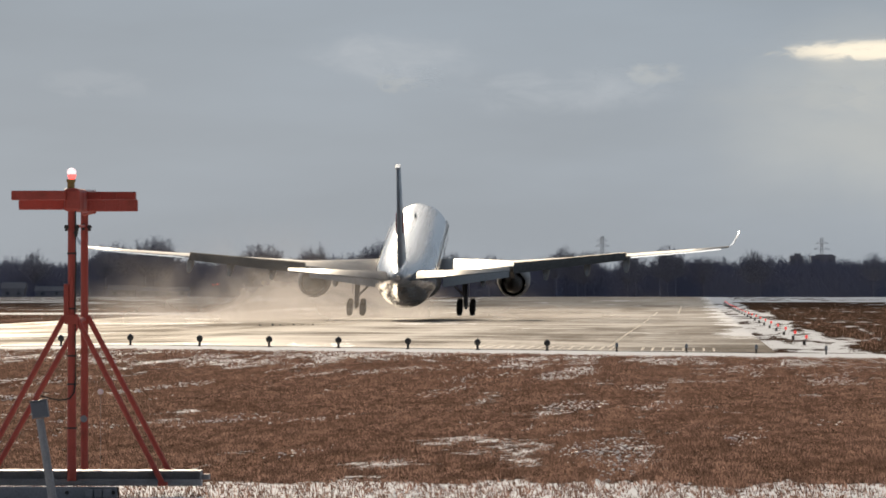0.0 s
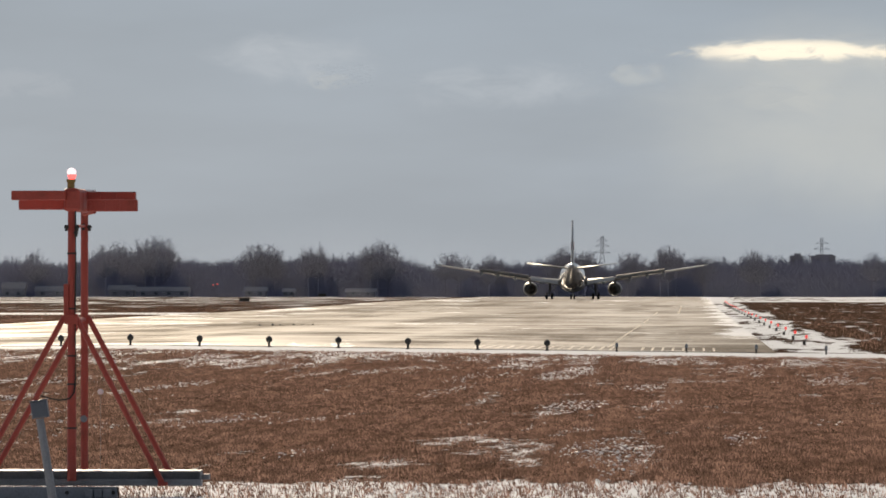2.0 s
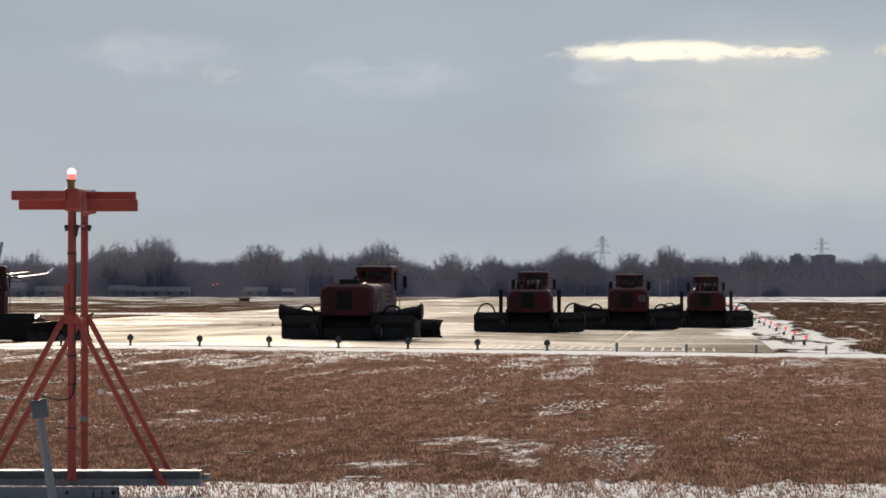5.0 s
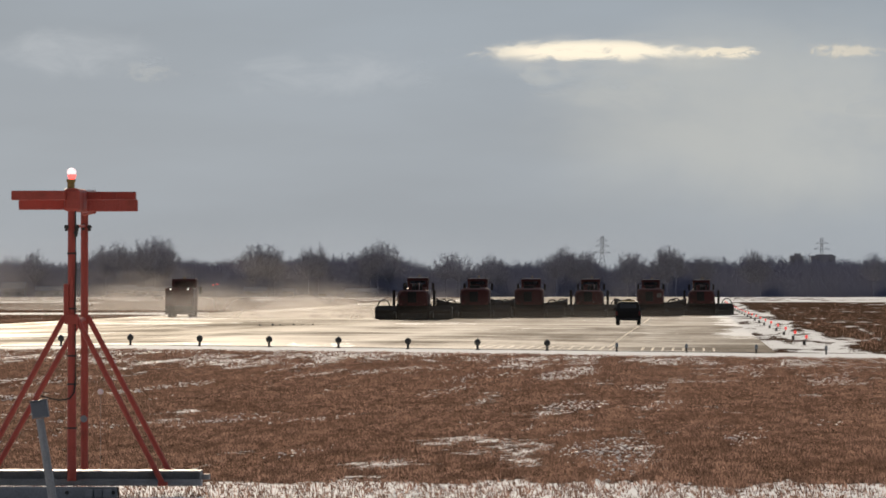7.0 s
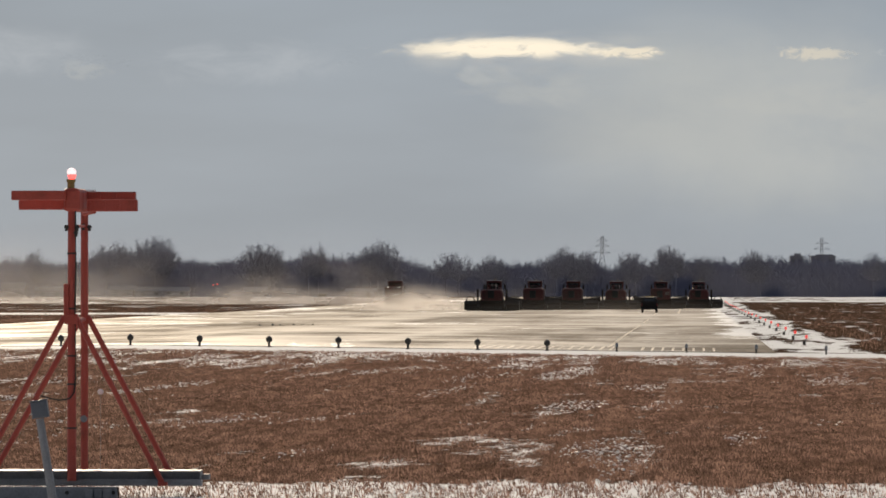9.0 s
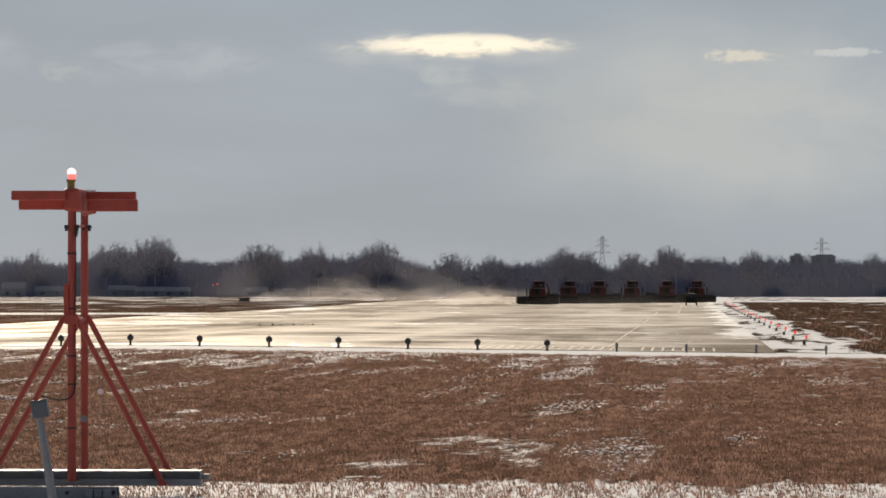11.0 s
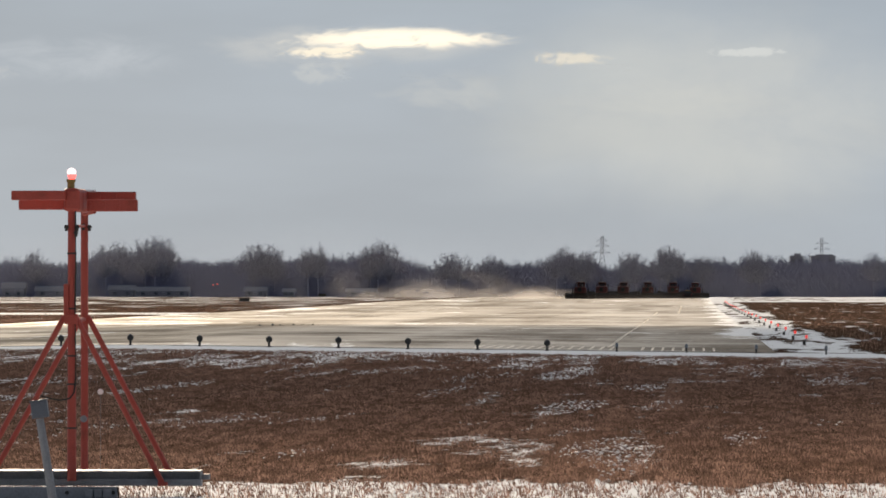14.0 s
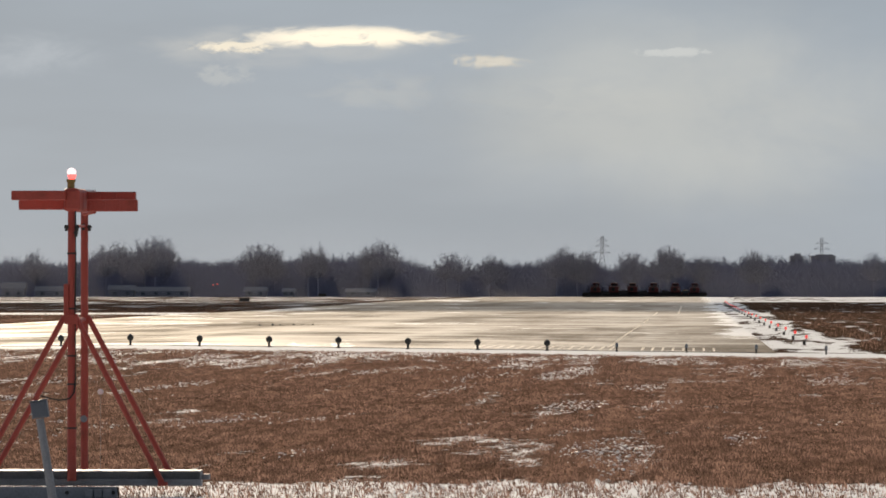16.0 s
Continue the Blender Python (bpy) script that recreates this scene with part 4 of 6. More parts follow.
def build_airliner():
    ob = thing("airliner", pose(0, 0, 0), "white twin-engine wide-body airliner with a red tail emblem", "airplane")
    # fuselage
    ax, R = 4.95, 2.82
    prof = [(32.0, 0.05, -0.75), (31.7, 0.55, -0.72), (31.0, 1.05, -0.62), (29.8, 1.62, -0.45), (28.0, 2.2, -0.22), (25.5, 2.65, -0.05), (22.5, 2.82, 0), (12, 2.82, 0), (0, 2.82, 0), (-10.0, 2.82, 0), (-14, 2.72, 0.14), (-18.5, 2.35, 0.58), (-22.5, 1.9, 1.06), (-26.0, 1.4, 1.55), (-29.0, 0.92, 1.95), (-31.0, 0.55, 2.2), (-31.7, 0.30, 2.3)]
    bm = bmesh.new()
    loft(bm, [ellipse_ring(y, 0, ax + dz, r, r, 36) for y, r, dz in prof])
    fus = part("fuselage", bm, "fuselage", ob, smooth=True)
    bm = bmesh.new()
    loft(bm, [ellipse_ring(y, 0, ax - 1.75, rx, rz, 24) for y, rx, rz in ((13, 0.3, 0.3), (11, 2.0, 1.1), (7, 2.75, 1.55), (-3, 2.85, 1.6), (-7, 2.2, 1.2), (-10.5, 0.3, 0.3))])
    part("belly_fairing", bm, "grey_paint", ob, smooth=True)
    bm = bmesh.new()
    rod(bm, (0, -31.6, ax + 2.3), (0, -32.0, ax + 2.33), 0.27, 0.22, 14)
    part("tail_cone", bm, "bright_metal", fus, "bare metal exhaust cone")
    # cabin windows and doors
    bm = bmesh.new()
    box(bm, -0.02, 0.02, -0.13, 0.13, -0.18, 0.18, 0.008)
    src = part("cabin_window", bm, "window_dark", fus)
    zz = 0.55
    xw = math.sqrt(R * R - zz * zz) - 0.005
    n = 0
    for s in (-1, 1):
        y = 24.5
        while y > -17.5:
            if not any(abs(y - d) < 1.0 for d in (22.6, 8.6, -11.6)):
                m = pose(s * (xw if y > -11 else xw - (-11 - y) * 0.055), y, ax + zz)
                if n == 0:
                    src.matrix_basis = m
                else:
                    same("cabin_window", src, fus, m)
                n += 1
            y -= 0.53 * (2 if s > 0 else 1)
    bm = bmesh.new()
    arcs = [[Vector((r * math.cos(a), y, r * math.sin(a))) for a in np.linspace(-0.32, 0.36, 7)] for y, r in ((-0.55, R - 0.04), (-0.53, R + 0.012), (0.53, R + 0.012), (0.55, R - 0.04))]
    loft(bm, arcs, cap=False)
    door = part("cabin_door", bm, "grey_paint", fus)
    k = 0
    for s in (-1, 1):
        for y in (24.9, 8.6, -11.6):
            m = pose(s * (0.0 if 0 < y < 20 else -0.03 if y < 0 else -0.10), y, ax + (0.03 if y < 0 else 0.0), 0, 0, 0 if s > 0 else 180)
            if k == 0:
                door.matrix_basis = m
            else:
                same("cabin_door", door, fus, m)
            k += 1
    bm = bmesh.new()
    for s in (-1, 1):
        for a in (0.2, 0.75):
            box(bm, s * a - 0.24, s * a + 0.24, 29.35, 29.6, ax + 0.78, ax + 1.2, 0.03)
    part("cockpit_window", bm, "window_dark", fus)
    bm = bmesh.new()
    rod(bm, (0, 12, ax + R - 0.02), (0, 12.2, ax + R + 0.32), 0.14, 0.05, 8)
    part("antenna", bm, "grey_paint", fus)
    # wings with flaps, winglets, fairings and engines
    for s in (-1, 1):
        bm = bmesh.new()
        loft(bm, [foil_ring(le, te, s * x, z + 0.05, th, tilt=0.085 if x > 5 else 0.04) for x, le, te, z, th in WING])
        wing = part("wing", bm, "grey_paint", ob, smooth=True)
        for x0, x1, drop in ((3.1, 9.2, 0.62), (9.6, 20.0, 0.62)):
            bm = bmesh.new()
            rings = []
            for x in np.linspace(x0, x1, 5):
                _, le, te, z, th = wing_at(x)
                rings.append(foil_ring(te + 0.15, te - (2.5 - 0.06 * x), s * x, z + (0.24 if x0 < 5 else 0.5), 0.10, 6, (0, 0.35, 0.94)))
                for p in rings[-1]:
                    p.z -= drop * max(0.0, (te + 0.15 - p.y)) / 1.6
            loft(bm, rings)
            part("flap", bm, "dark_metal" if x0 > 5 else "grey_paint", wing)
        bm = bmesh.new()
        rings = []
        for x in np.linspace(20.4, 28.6, 4):
            _, le, te, z, th = wing_at(x)
            rings.append(foil_ring(te + 0.1, te - 0.75, s * x, z + 0.02, 0.12, 5))
        loft(bm, rings)
        part("aileron", bm, "white_paint", wing)
        bm = bmesh.new()
        loft(bm, [foil_ring(-9.7, -12.2, s * 29.3, 7.60, 0.09), foil_ring(-10.6, -12.5, s * 29.75, 8.0, 0.08, up=(-s * 0.8, 0, 0.6)), foil_ring(-11.8, -12.9, s * 30.3, 9.2, 0.07, up=(-s, 0, 0.2))])
        part("winglet", bm, "white_paint", wing, smooth=True)
        for x in (6.8, 12.6, 16.4, 20.0):
            _, le, te, z, th = wing_at(x)
            bm = bmesh.new()
            loft(bm, [ellipse_ring(y, s * x, z + dz, r, r * 1.2, 10) for y, r, dz in ((te + 3.2, 0.05, -0.25), (te + 1.8, 0.3, -0.42), (te + 0.2, 0.34, -0.6), (te - 1.6, 0.22, -0.95), (te - 2.4, 0.04, -1.1))])
            part("flap_fairing", bm, "grey_paint", wing, smooth=True)
        # engine
        ex, ez = s * 9.37, 2.28
        bm = bmesh.new()
        outer = [(10.6, 1.28), (10.45, 1.42), (9.6, 1.56), (7.6, 1.58), (5.9, 1.42), (4.9, 1.22)]
        inner = [(4.9, 1.14), (6.0, 1.2), (9.0, 1.22), (10.4, 1.22)]
        rings = [ellipse_ring(y, ex, ez, r, r, 24) for y, r in outer + inner]
        loft(bm, rings + [rings[0]], cap=False)
        bmesh.ops.remove_doubles(bm, verts=bm.verts, dist=1e-4)
        eng = part("engine", bm, "grey_paint", ob, smooth=True)
        bm = bmesh.new()
        loft(bm, [ellipse_ring(y, ex, ez, r, r, 20) for y, r in ((9.2, 0.35), (8.8, 1.2), (6.2, 1.1), (4.6, 0.86), (3.6, 0.66), (2.7, 0.12))])
        part("engine_core", bm, "dark_metal", eng, "dark exhaust core", smooth=True)
        bm = bmesh.new()
        loft(bm, [ellipse_ring(y, ex, ez, r, r, 24) for y, r in ((10.45, 1.425), (10.66, 1.33), (10.66, 1.26), (10.4, 1.215))], cap=False)
        part("intake_lip", bm, "bright_metal", eng, smooth=True)
        bm = bmesh.new()
        loft(bm, [[Vector((ex + a, y, z)) for a, z in ((-0.2, z0), (0.2, z0), (0.16, z1), (-0.16, z1))] for y, z0, z1 in ((9.4, 3.7, 3.9), (6.5, 3.6, 4.15), (3.0, 3.0, 4.5), (0.6, 3.9, 4.5))])
        part("pylon", bm, "grey_paint", eng)
        # tailplane
        bm = bmesh.new()
        loft(bm, [foil_ring(-23.6, -29.4, s * 0.9, ax + 1.75, 0.10), foil_ring(-29.1, -31.3, s * 9.75, ax + 2.85, 0.09)])
        part("tailplane", bm, "grey_paint", ob, smooth=True)
        # main gear
        gx = s * 5.1
        bm = bmesh.new()
        rod(bm, (gx, 0, 0.7), (s * 4.9, 0, 4.1), 0.22, 0.26, 10)
        rod(bm, (gx, 0, 1.6), (s * 3.0, 0.2, 3.6), 0.09, n=8)
        rod(bm, (gx, -1.05, 0.72), (gx, 1.05, 0.72), 0.13, n=8)
        gear = part("main_gear", bm, "grey_paint", ob)
        for dx in (-0.6, 0.6):
            for dy in (-0.99, 0.99):
                wheel_set(gear, gx + dx, dy, 0.69, 0.5)
        bm = bmesh.new()
        box(bm, s * 5.38, s * 5.44, -0.9, 0.9, 1.9, 4.0, 0.02)
        part("gear_door", bm, "white_paint", gear)
    # fin
    bm = bmesh.new()
    fin = []
    for z, le, te, th in ((ax + 1.9, -18.8, -29.0, 0.42), (ax + 3.2, -20.6, -29.2, 0.40), (ax + 7.6, -25.0, -30.3, 0.28), (16.9, -29.05, -32.0, 0.2)):
        c = le - te
        fin.append([Vector((sx * th, le - c * t, z)) for sx, t in ((0.05, 0), (0.55, 0.1), (1, 0.35), (0.7, 0.75), (0.05, 1), (-0.05, 1), (-0.7, 0.75), (-1, 0.35), (-0.55, 0.1), (-0.05, 0))])
    loft(bm, fin)
    finob = part("tail_fin", bm, "tail_pale", ob, "pale ice-blue tail fin", smooth=True)
    bm = bmesh.new()
    box(bm, -0.21, 0.21, -31.95, -29.1, 16.9, 17.02, 0.04)
    part("fin_tip", bm, "white_paint", finob)
    bm = bmesh.new()
    rod(bm, (-0.34, -27.0, ax + 6.6), (0.34, -27.0, ax + 6.6), 0.95, n=24)
    part("emblem", bm, "emblem_red", finob, "round red emblem")
    # nose gear
    bm = bmesh.new()
    rod(bm, (0, 25.4, 0.55), (0, 25.4, 3.0), 0.13, 0.16, 10)
    rod(bm, (0, 25.4, 1.3), (0, 23.6, 2.6), 0.07, n=8)
    gear = part("nose_gear", bm, "grey_paint", ob)
    for dx in (-0.36, 0.36):
        wheel_set(gear, dx, 25.4, 0.52, 0.36)
    bm = bmesh.new()
    bmesh.ops.create_uvsphere(bm, u_segments=10, v_segments=6, radius=0.13, matrix=Matrix.Translation((-6.5, -4.0, 4.2)))
    part("tail_lamp", bm, "lamp_white", ob, "small lit lamp")
    return ob


# ---- the snow plows with towed brooms ----
def build_plow(kind):
    labels = {0: "dark red runway snow plow with engine box and wide rear broom", 1: "dark red runway snow plow with overhead air duct and rear broom"}
    ob = thing("snow_plow", pose(0, 0, 0), labels[kind], "snow plow", "convoy of snow plows")
    # carrier truck; the one with the duct has the longer wheelbase
    fore = 1.7 if kind else 0.0
    bm = bmesh.new()
    box(bm, -0.5, 0.5, -2.6, 5.4 + fore, 0.85, 1.25, 0.04)
    box(bm, -1.25, 1.25, -1.6, 1.2 + fore, 0.9, 1.3, 0.06)
    box(bm, -1.15, 1.15, 3.2 + fore, 5.0 + fore, 0.75, 1.5, 0.08)
    part("chassis", bm, "plow_black", ob)
    for y in (4.2 + fore, 0.2, -1.2):
        for s in (-1, 1):
            wheel_set(ob, s * 1.1, y, 0.62, 0.42)
    # cab: lower body, pillars and roof, glazed all round
    bm = bmesh.new()
    box(bm, -1.12, 1.12, 1.2, 3.6, 1.35, 2.62, 0.08)
    cab = part("cab", bm, "plow_red", ob)
    bm = bmesh.new()
    box(bm, -1.12, 1.12, 1.2, 1.3, 2.6, 3.28, 0.02)
    part("rear_panel", bm, "plow_red", cab)
    for s in (-1, 1):
        for y0, y1, r in ((1.26, 1.28, 0.15), (2.05, 2.05, 0.10), (3.5, 3.36, 0.12)):
            bm = bmesh.new()
            rod(bm, (s * 1.05, y0, 2.55), (s * 1.05, y1, 3.78), r, n=8)
            part("pillar", bm, "plow_red", cab)
    bm = bmesh.new()
    box(bm, -0.45, 0.15, 1.9, 2.4, 2.5, 3.15, 0.08)
    part("driver_seat", bm, "plow_black", cab)
    bm = bmesh.new()
    box(bm, -1.24, 1.24, 1.05, 3.65, 3.60, 3.88, 0.08)
    part("cab_roof", bm, "plow_red", cab)
    for s in (-1, 1):
        bm = bmesh.new()
        box(bm, s * 1.07, s * 1.115, 1.3, 2.35, 2.6, 3.62, 0.015)
        part("side_panel", bm, "plow_red", cab)
        bm = bmesh.new()
        box(bm, s * 1.05, s * 1.06, 1.34, 3.4, 2.62, 3.72)
        part("side_window", bm, "pane", cab)
        bm = bmesh.new()
        tube(bm, [(s * 1.1, 3.45, 3.45), (s * 1.5, 3.62, 3.5), (s * 1.56, 3.65, 3.3), (s * 1.52, 3.62, 2.5), (s * 1.1, 3.55, 2.35)], 0.032, 6)
        part("mirror_arm", bm, "plow_black", cab)
        bm = bmesh.new()
        box(bm, s * 1.56, s * 1.82, 3.58, 3.68, 2.75, 3.4, 0.04)
        part("mirror", bm, "plow_black", cab)
        bm = bmesh.new()
        rod(bm, (s * 1.3, 3.7, 0.6), (s * 1.3, 3.7, 2.3), 0.025, n=6)
        rod(bm, (s * 1.3, 3.1, 0.6), (s * 1.3, 3.1, 1.4), 0.025, n=6)
        for z in (0.6, 0.95, 1.3):
            box(bm, s * 1.15, s * 1.34, 3.1, 3.72, z, z + 0.05)
        part("step", bm, "plow_black", cab)
        bm = bmesh.new()
        box(bm, s * 0.95 - 0.1, s * 0.95 + 0.1, 1.2, 1.35, 3.86, 4.0, 0.02)
        part("work_lamp", bm, "plow_black", cab)
    bm = bmesh.new()
    box(bm, -0.95, 0.95, 1.25, 1.26, 3.26, 3.66)
    part("rear_window", bm, "pane", cab)
    bm = bmesh.new()
    box(bm, -0.98, 0.98, 3.42, 3.43, 2.62, 3.72)
    part("windscreen", bm, "pane", cab)
    bm = bmesh.new()
    rod(bm, (0.15, 2.0, 3.86), (0.15, 2.0, 4.0), 0.09, n=10)
    rod(bm, (0.15, 2.0, 4.0), (0.15, 2.0, 4.2), 0.075, 0.05, n=10)
    part("beacon", bm, "brass", cab, "amber warning beacon")
    # thin white sheet painted in for the backlit roof's highlight
    bm = bmesh.new()
    box(bm, -1.12, 1.12, 1.16, 3.5, 3.875, 3.915, 0.012)
    part("snow_dusting", bm, "snow", cab, "thin white sheet for the roof highlight")
    # behind the cab: an engine box, or a tank and open frame
    if kind == 0:
        bm = bmesh.new()
        box(bm, -1.1, 1.1, -1.75, 0.75, 1.4, 3.0, 0.2)
        eb = part("engine_box", bm, "plow_red", ob)
        for z in (1.75, 2.0, 2.25, 2.5):
            for s in (-1, 1):
                bm = bmesh.new()
                box(bm, s * 1.09, s * 1.12, -1.3, 0.3, z, z + 0.07)
                part("louvre", bm, "plow_black", eb)
        bm = bmesh.new()
        tube(bm, [(0.5, -0.2, 2.9), (0.5, -0.2, 3.4), (0.5, -0.45, 3.55)], 0.13, 8)
        part("exhaust_pipe", bm, "plow_black", eb)
        bm = bmesh.new()
        rod(bm, (-0.5, -1.2, 2.95), (-0.5, -1.2, 3.3), 0.07, n=8)
        part("vent_pipe", bm, "plow_black", eb)
        bm = bmesh.new()
        rod(bm, (-0.6, 0.95, 1.9), (0.9, 0.95, 1.9), 0.5, n=14)
        part("air_filter", bm, "plow_black", ob)
    else:
        bm = bmesh.new()
        box(bm, -1.05, 1.05, 0.5, 1.5, 1.4, 3.0, 0.3)
        part("tank", bm, "plow_red", ob)
        bm = bmesh.new()
        box(bm, -0.9, 0.9, 0.0, 2.0, 1.15, 1.75, 0.05)
        part("battery_box", bm, "pale_box", ob, "pale grey equipment box")
        for y, dy in ((-2.2, 0.0), (-1.8, 0.25), (-1.45, -0.2), (-1.2, 0.0), (0.35, 0.0), (1.75, -0.9), (2.1, -0.9)):
            for s in (-1, 1):
                bm = bmesh.new()
                rod(bm, (s * 0.5, y, 1.1), (s * 0.4, y + dy, 2.9), 0.085, n=7)
                part("frame_post", bm, "plow_black", ob)
    # towed broom
    bm = bmesh.new()
    box(bm, -0.35, 0.35, -4.2, -1.5, 0.9, 1.2, 0.05)
    rod(bm, (-0.9, -4.0, 1.2), (-0.9, -2.0, 1.9), 0.07, n=6)
    rod(bm, (0.9, -4.0, 1.2), (0.9, -2.0, 1.9), 0.07, n=6)
    part("drawbar", bm, "plow_black", ob)
    bm = bmesh.new()
    hw, ht = ((1.40, 2.95) if kind == 0 else (1.42, 2.76))
    sh = 0.25 if kind == 0 else 0.5
    prof = [(-hw, 1.3), (hw, 1.3), (hw + 0.02, ht - sh), (hw - 0.12, ht - 0.1), (hw - 0.4, ht), (0.4 - hw, ht), (0.12 - hw, ht - 0.1), (-hw - 0.02, ht - sh)]
    loft(bm, [[Vector((x * f, y, 1.35 + (z - 1.35) * g)) for x, z in prof] for y, f, g in ((-2.9, 0.9, 0.9), (-3.1, 1, 1), (-6.9, 1, 1), (-7.2, 0.9, 0.9))])
    bx = part("broom_engine_box", bm, "plow_red", ob)
    bm = bmesh.new()
    box(bm, -0.5, 0.3, -7.24, -7.16, 1.6, 2.6, 0.03)
    part("radiator_grille", bm, "plow_black", bx)
    for z in np.linspace(1.8, 2.45, 5):
        bm = bmesh.new()
        box(bm, -0.46, 0.26, -7.27, -7.23, z, z + 0.05)
        part("grille_slat", bm, "plow_black", bx)
    for s in (-1, 1):
        bm = bmesh.new()
        box(bm, s * (hw + 0.0), s * (hw + 0.03), -6.2, -3.9, 1.5, 2.3, 0.01)
        part("side_panel", bm, "plow_red", bx)
        bm = bmesh.new()
        for q in range(2):
            y0 = -5.5 + 0.28 * q
            box(bm, s * (hw + 0.03), s * (hw + 0.042), y0, y0 + 0.18, 1.95, 2.22)
        part("marking", bm, "faded_white", bx, "small pale marking")
        bm = bmesh.new()
        bmesh.ops.create_uvsphere(bm, u_segments=8, v_segments=6, radius=0.07, matrix=Matrix.Translation((s * 1.1, -7.24, 1.45)))
        part("tail_lamp", bm, "tail_lamp", bx, "red tail lamp")
    bm = bmesh.new()
    rod(bm, (0, -5.5, 2.7), (0, -5.5, 3.12), 0.2, n=10)
    part("air_cleaner", bm, "plow_black", bx)
    # broom hood, brush and castors
    bm = bmesh.new()
    prof = [(-1.05, 0.32), (1.05, 0.32), (1.15, 0.8), (0.8, 1.25), (-0.8, 1.32), (-1.15, 0.9)]
    loft(bm, [[Vector((x, -5.6 + a, z)) for a, z in prof] for x in (-3.4, -3.25, 3.25, 3.4)])
    hood = part("broom_hood", bm, "plow_black", ob)
    bm = bmesh.new()
    rod(bm, (-3.2, -5.6, 0.5), (3.2, -5.6, 0.5), 0.48, n=14)
    part("brush", bm, "rubber", hood)
    bm = bmesh.new()
    box(bm, -3.45, 3.45, -6.85, -6.72, 0.08, 0.62, 0.02)
    part("skirt", bm, "rubber", hood)
    for s in (-1, 1):
        wheel_set(hood, s * 1.7, -7.0, 0.42, 0.3)
        bm = bmesh.new()
        box(bm, s * 3.40, s * 3.52, -6.7, -4.5, 0.15, 1.2, 0.04)
        part("end_plate", bm, "plow_black", hood)
        if kind:
            bm = bmesh.new()
            tube(bm, [(s * (2.75 + 0.55 * math.cos(q)), -5.9, 1.15 + 0.72 * math.sin(q)) for q in np.linspace(0, math.pi, 11)], 0.06, 6)
            part("hose_loop", bm, "plow_black", hood)
            bm = bmesh.new()
            rod(bm, (s * 1.85, -5.0, 1.1), (s * 1.85, -5.0, 2.7), 0.13, n=10)
            rod(bm, (s * 1.85, -5.0, 2.68), (s * 1.85, -5.0, 2.74), 0.17, n=10)
            part("hydraulic_post", bm, "plow_black", hood)
        else:
            # air horn that tapers to its hub and flares at its mouth
            bm = bmesh.new()
            loft(bm, [[Vector((s * x, -5.6 + r * math.cos(2 * math.pi * q / 14), z + r * math.sin(2 * math.pi * q / 14))) for q in range(14)] for x, z, r in ((1.2, 1.25, 0.24), (2.2, 1.3, 0.25), (2.8, 1.38, 0.30), (3.4, 1.45, 0.36), (3.75, 1.5, 0.46), (3.8, 1.5, 0.40))])
            part("air_horn", bm, "plow_black", hood)
            bm = bmesh.new()
            tube(bm, [(s * (2.3 + 0.5 * math.cos(q)), -6.1, 1.3 + 0.5 * math.sin(q)) for q in np.linspace(0.3, math.pi, 8)], 0.07, 6)
            part("hose_loop", bm, "plow_black", hood)
    if kind:
        bm = bmesh.new()
        box(bm, -0.45, 0.45, -5.0, 1.6, 2.78, 3.36, 0.06)
        part("air_duct", bm, "plow_red", ob)
        for x, y in ((-0.7, -6.5), (0.0, -6.2), (0.7, -6.4), (0.3, -5.6)):
            bm = bmesh.new()
            tube(bm, [(x, y, 2.65), (x, y, 3.1), (x, y + 0.3, 3.3)], 0.12, 8)
            part("intake_pipe", bm, "plow_black", bx)
    else:
        bm = bmesh.new()
        tube(bm, [(0.3, -3.3, 2.75), (0.3, -2.9, 2.85), (0.3, -2.5, 2.7), (0.3, -2.2, 2.2), (0.3, -1.8, 1.6)], 0.2, 10)
        part("air_hose", bm, "plow_red", ob)
        bm = bmesh.new()
        box(bm, -0.5, 0.5, -6.4, -5.8, 2.9, 3.2, 0.05)
        part("intake_box", bm, "plow_black", bx)
    # low side platform
    for s in (-1, 1):
        bm = bmesh.new()
        box(bm, s * 1.34, s * 1.52, -3.4, 4.9 + fore, 0.14, 1.1 if kind else 1.32, 0.05)
        part("side_skirt", bm, "plow_black", ob)
        bm = bmesh.new()
        box(bm, s * 1.3, s * 1.5, -7.1, -3.42, 0.14, 1.5, 0.04)
        part("broom_side_panel", bm, "plow_black", ob)
    # front blade, set askew
    bm = bmesh.new()
    rings = []
    for x, h in ((-3.3, 1.5), (-1.6, 1.3), (0, 1.12), (1.6, 1.05), (3.3, 1.0)) if kind == 0 else ((-3.3, 1.15), (0, 1.15), (3.3, 1.15)):
        arc = [(0.30, 0.04), (0.06, 0.22 * h), (0.0, 0.5 * h), (0.10, 0.8 * h), (0.38, 1.02 * h)]
        rings.append([Vector((x, 0.1 + a, z)) for a, z in arc] + [Vector((x, a, z)) for a, z in arc[::-1]])
    loft(bm, rings)
    bmesh.ops.transform(bm, matrix=Matrix.Translation((0, 6.0, 0)) @ pose(0, 0, 0, 0, 0, -24), verts=bm.verts)
    blade = part("plow_blade", bm, "plow_black", ob)
    for k in range(7):
        bm = bmesh.new()
        x = -3.0 + k
        box(bm, x - 0.05, x + 0.05, -0.14, 0.1, 0.15, 0.95, 0.02)
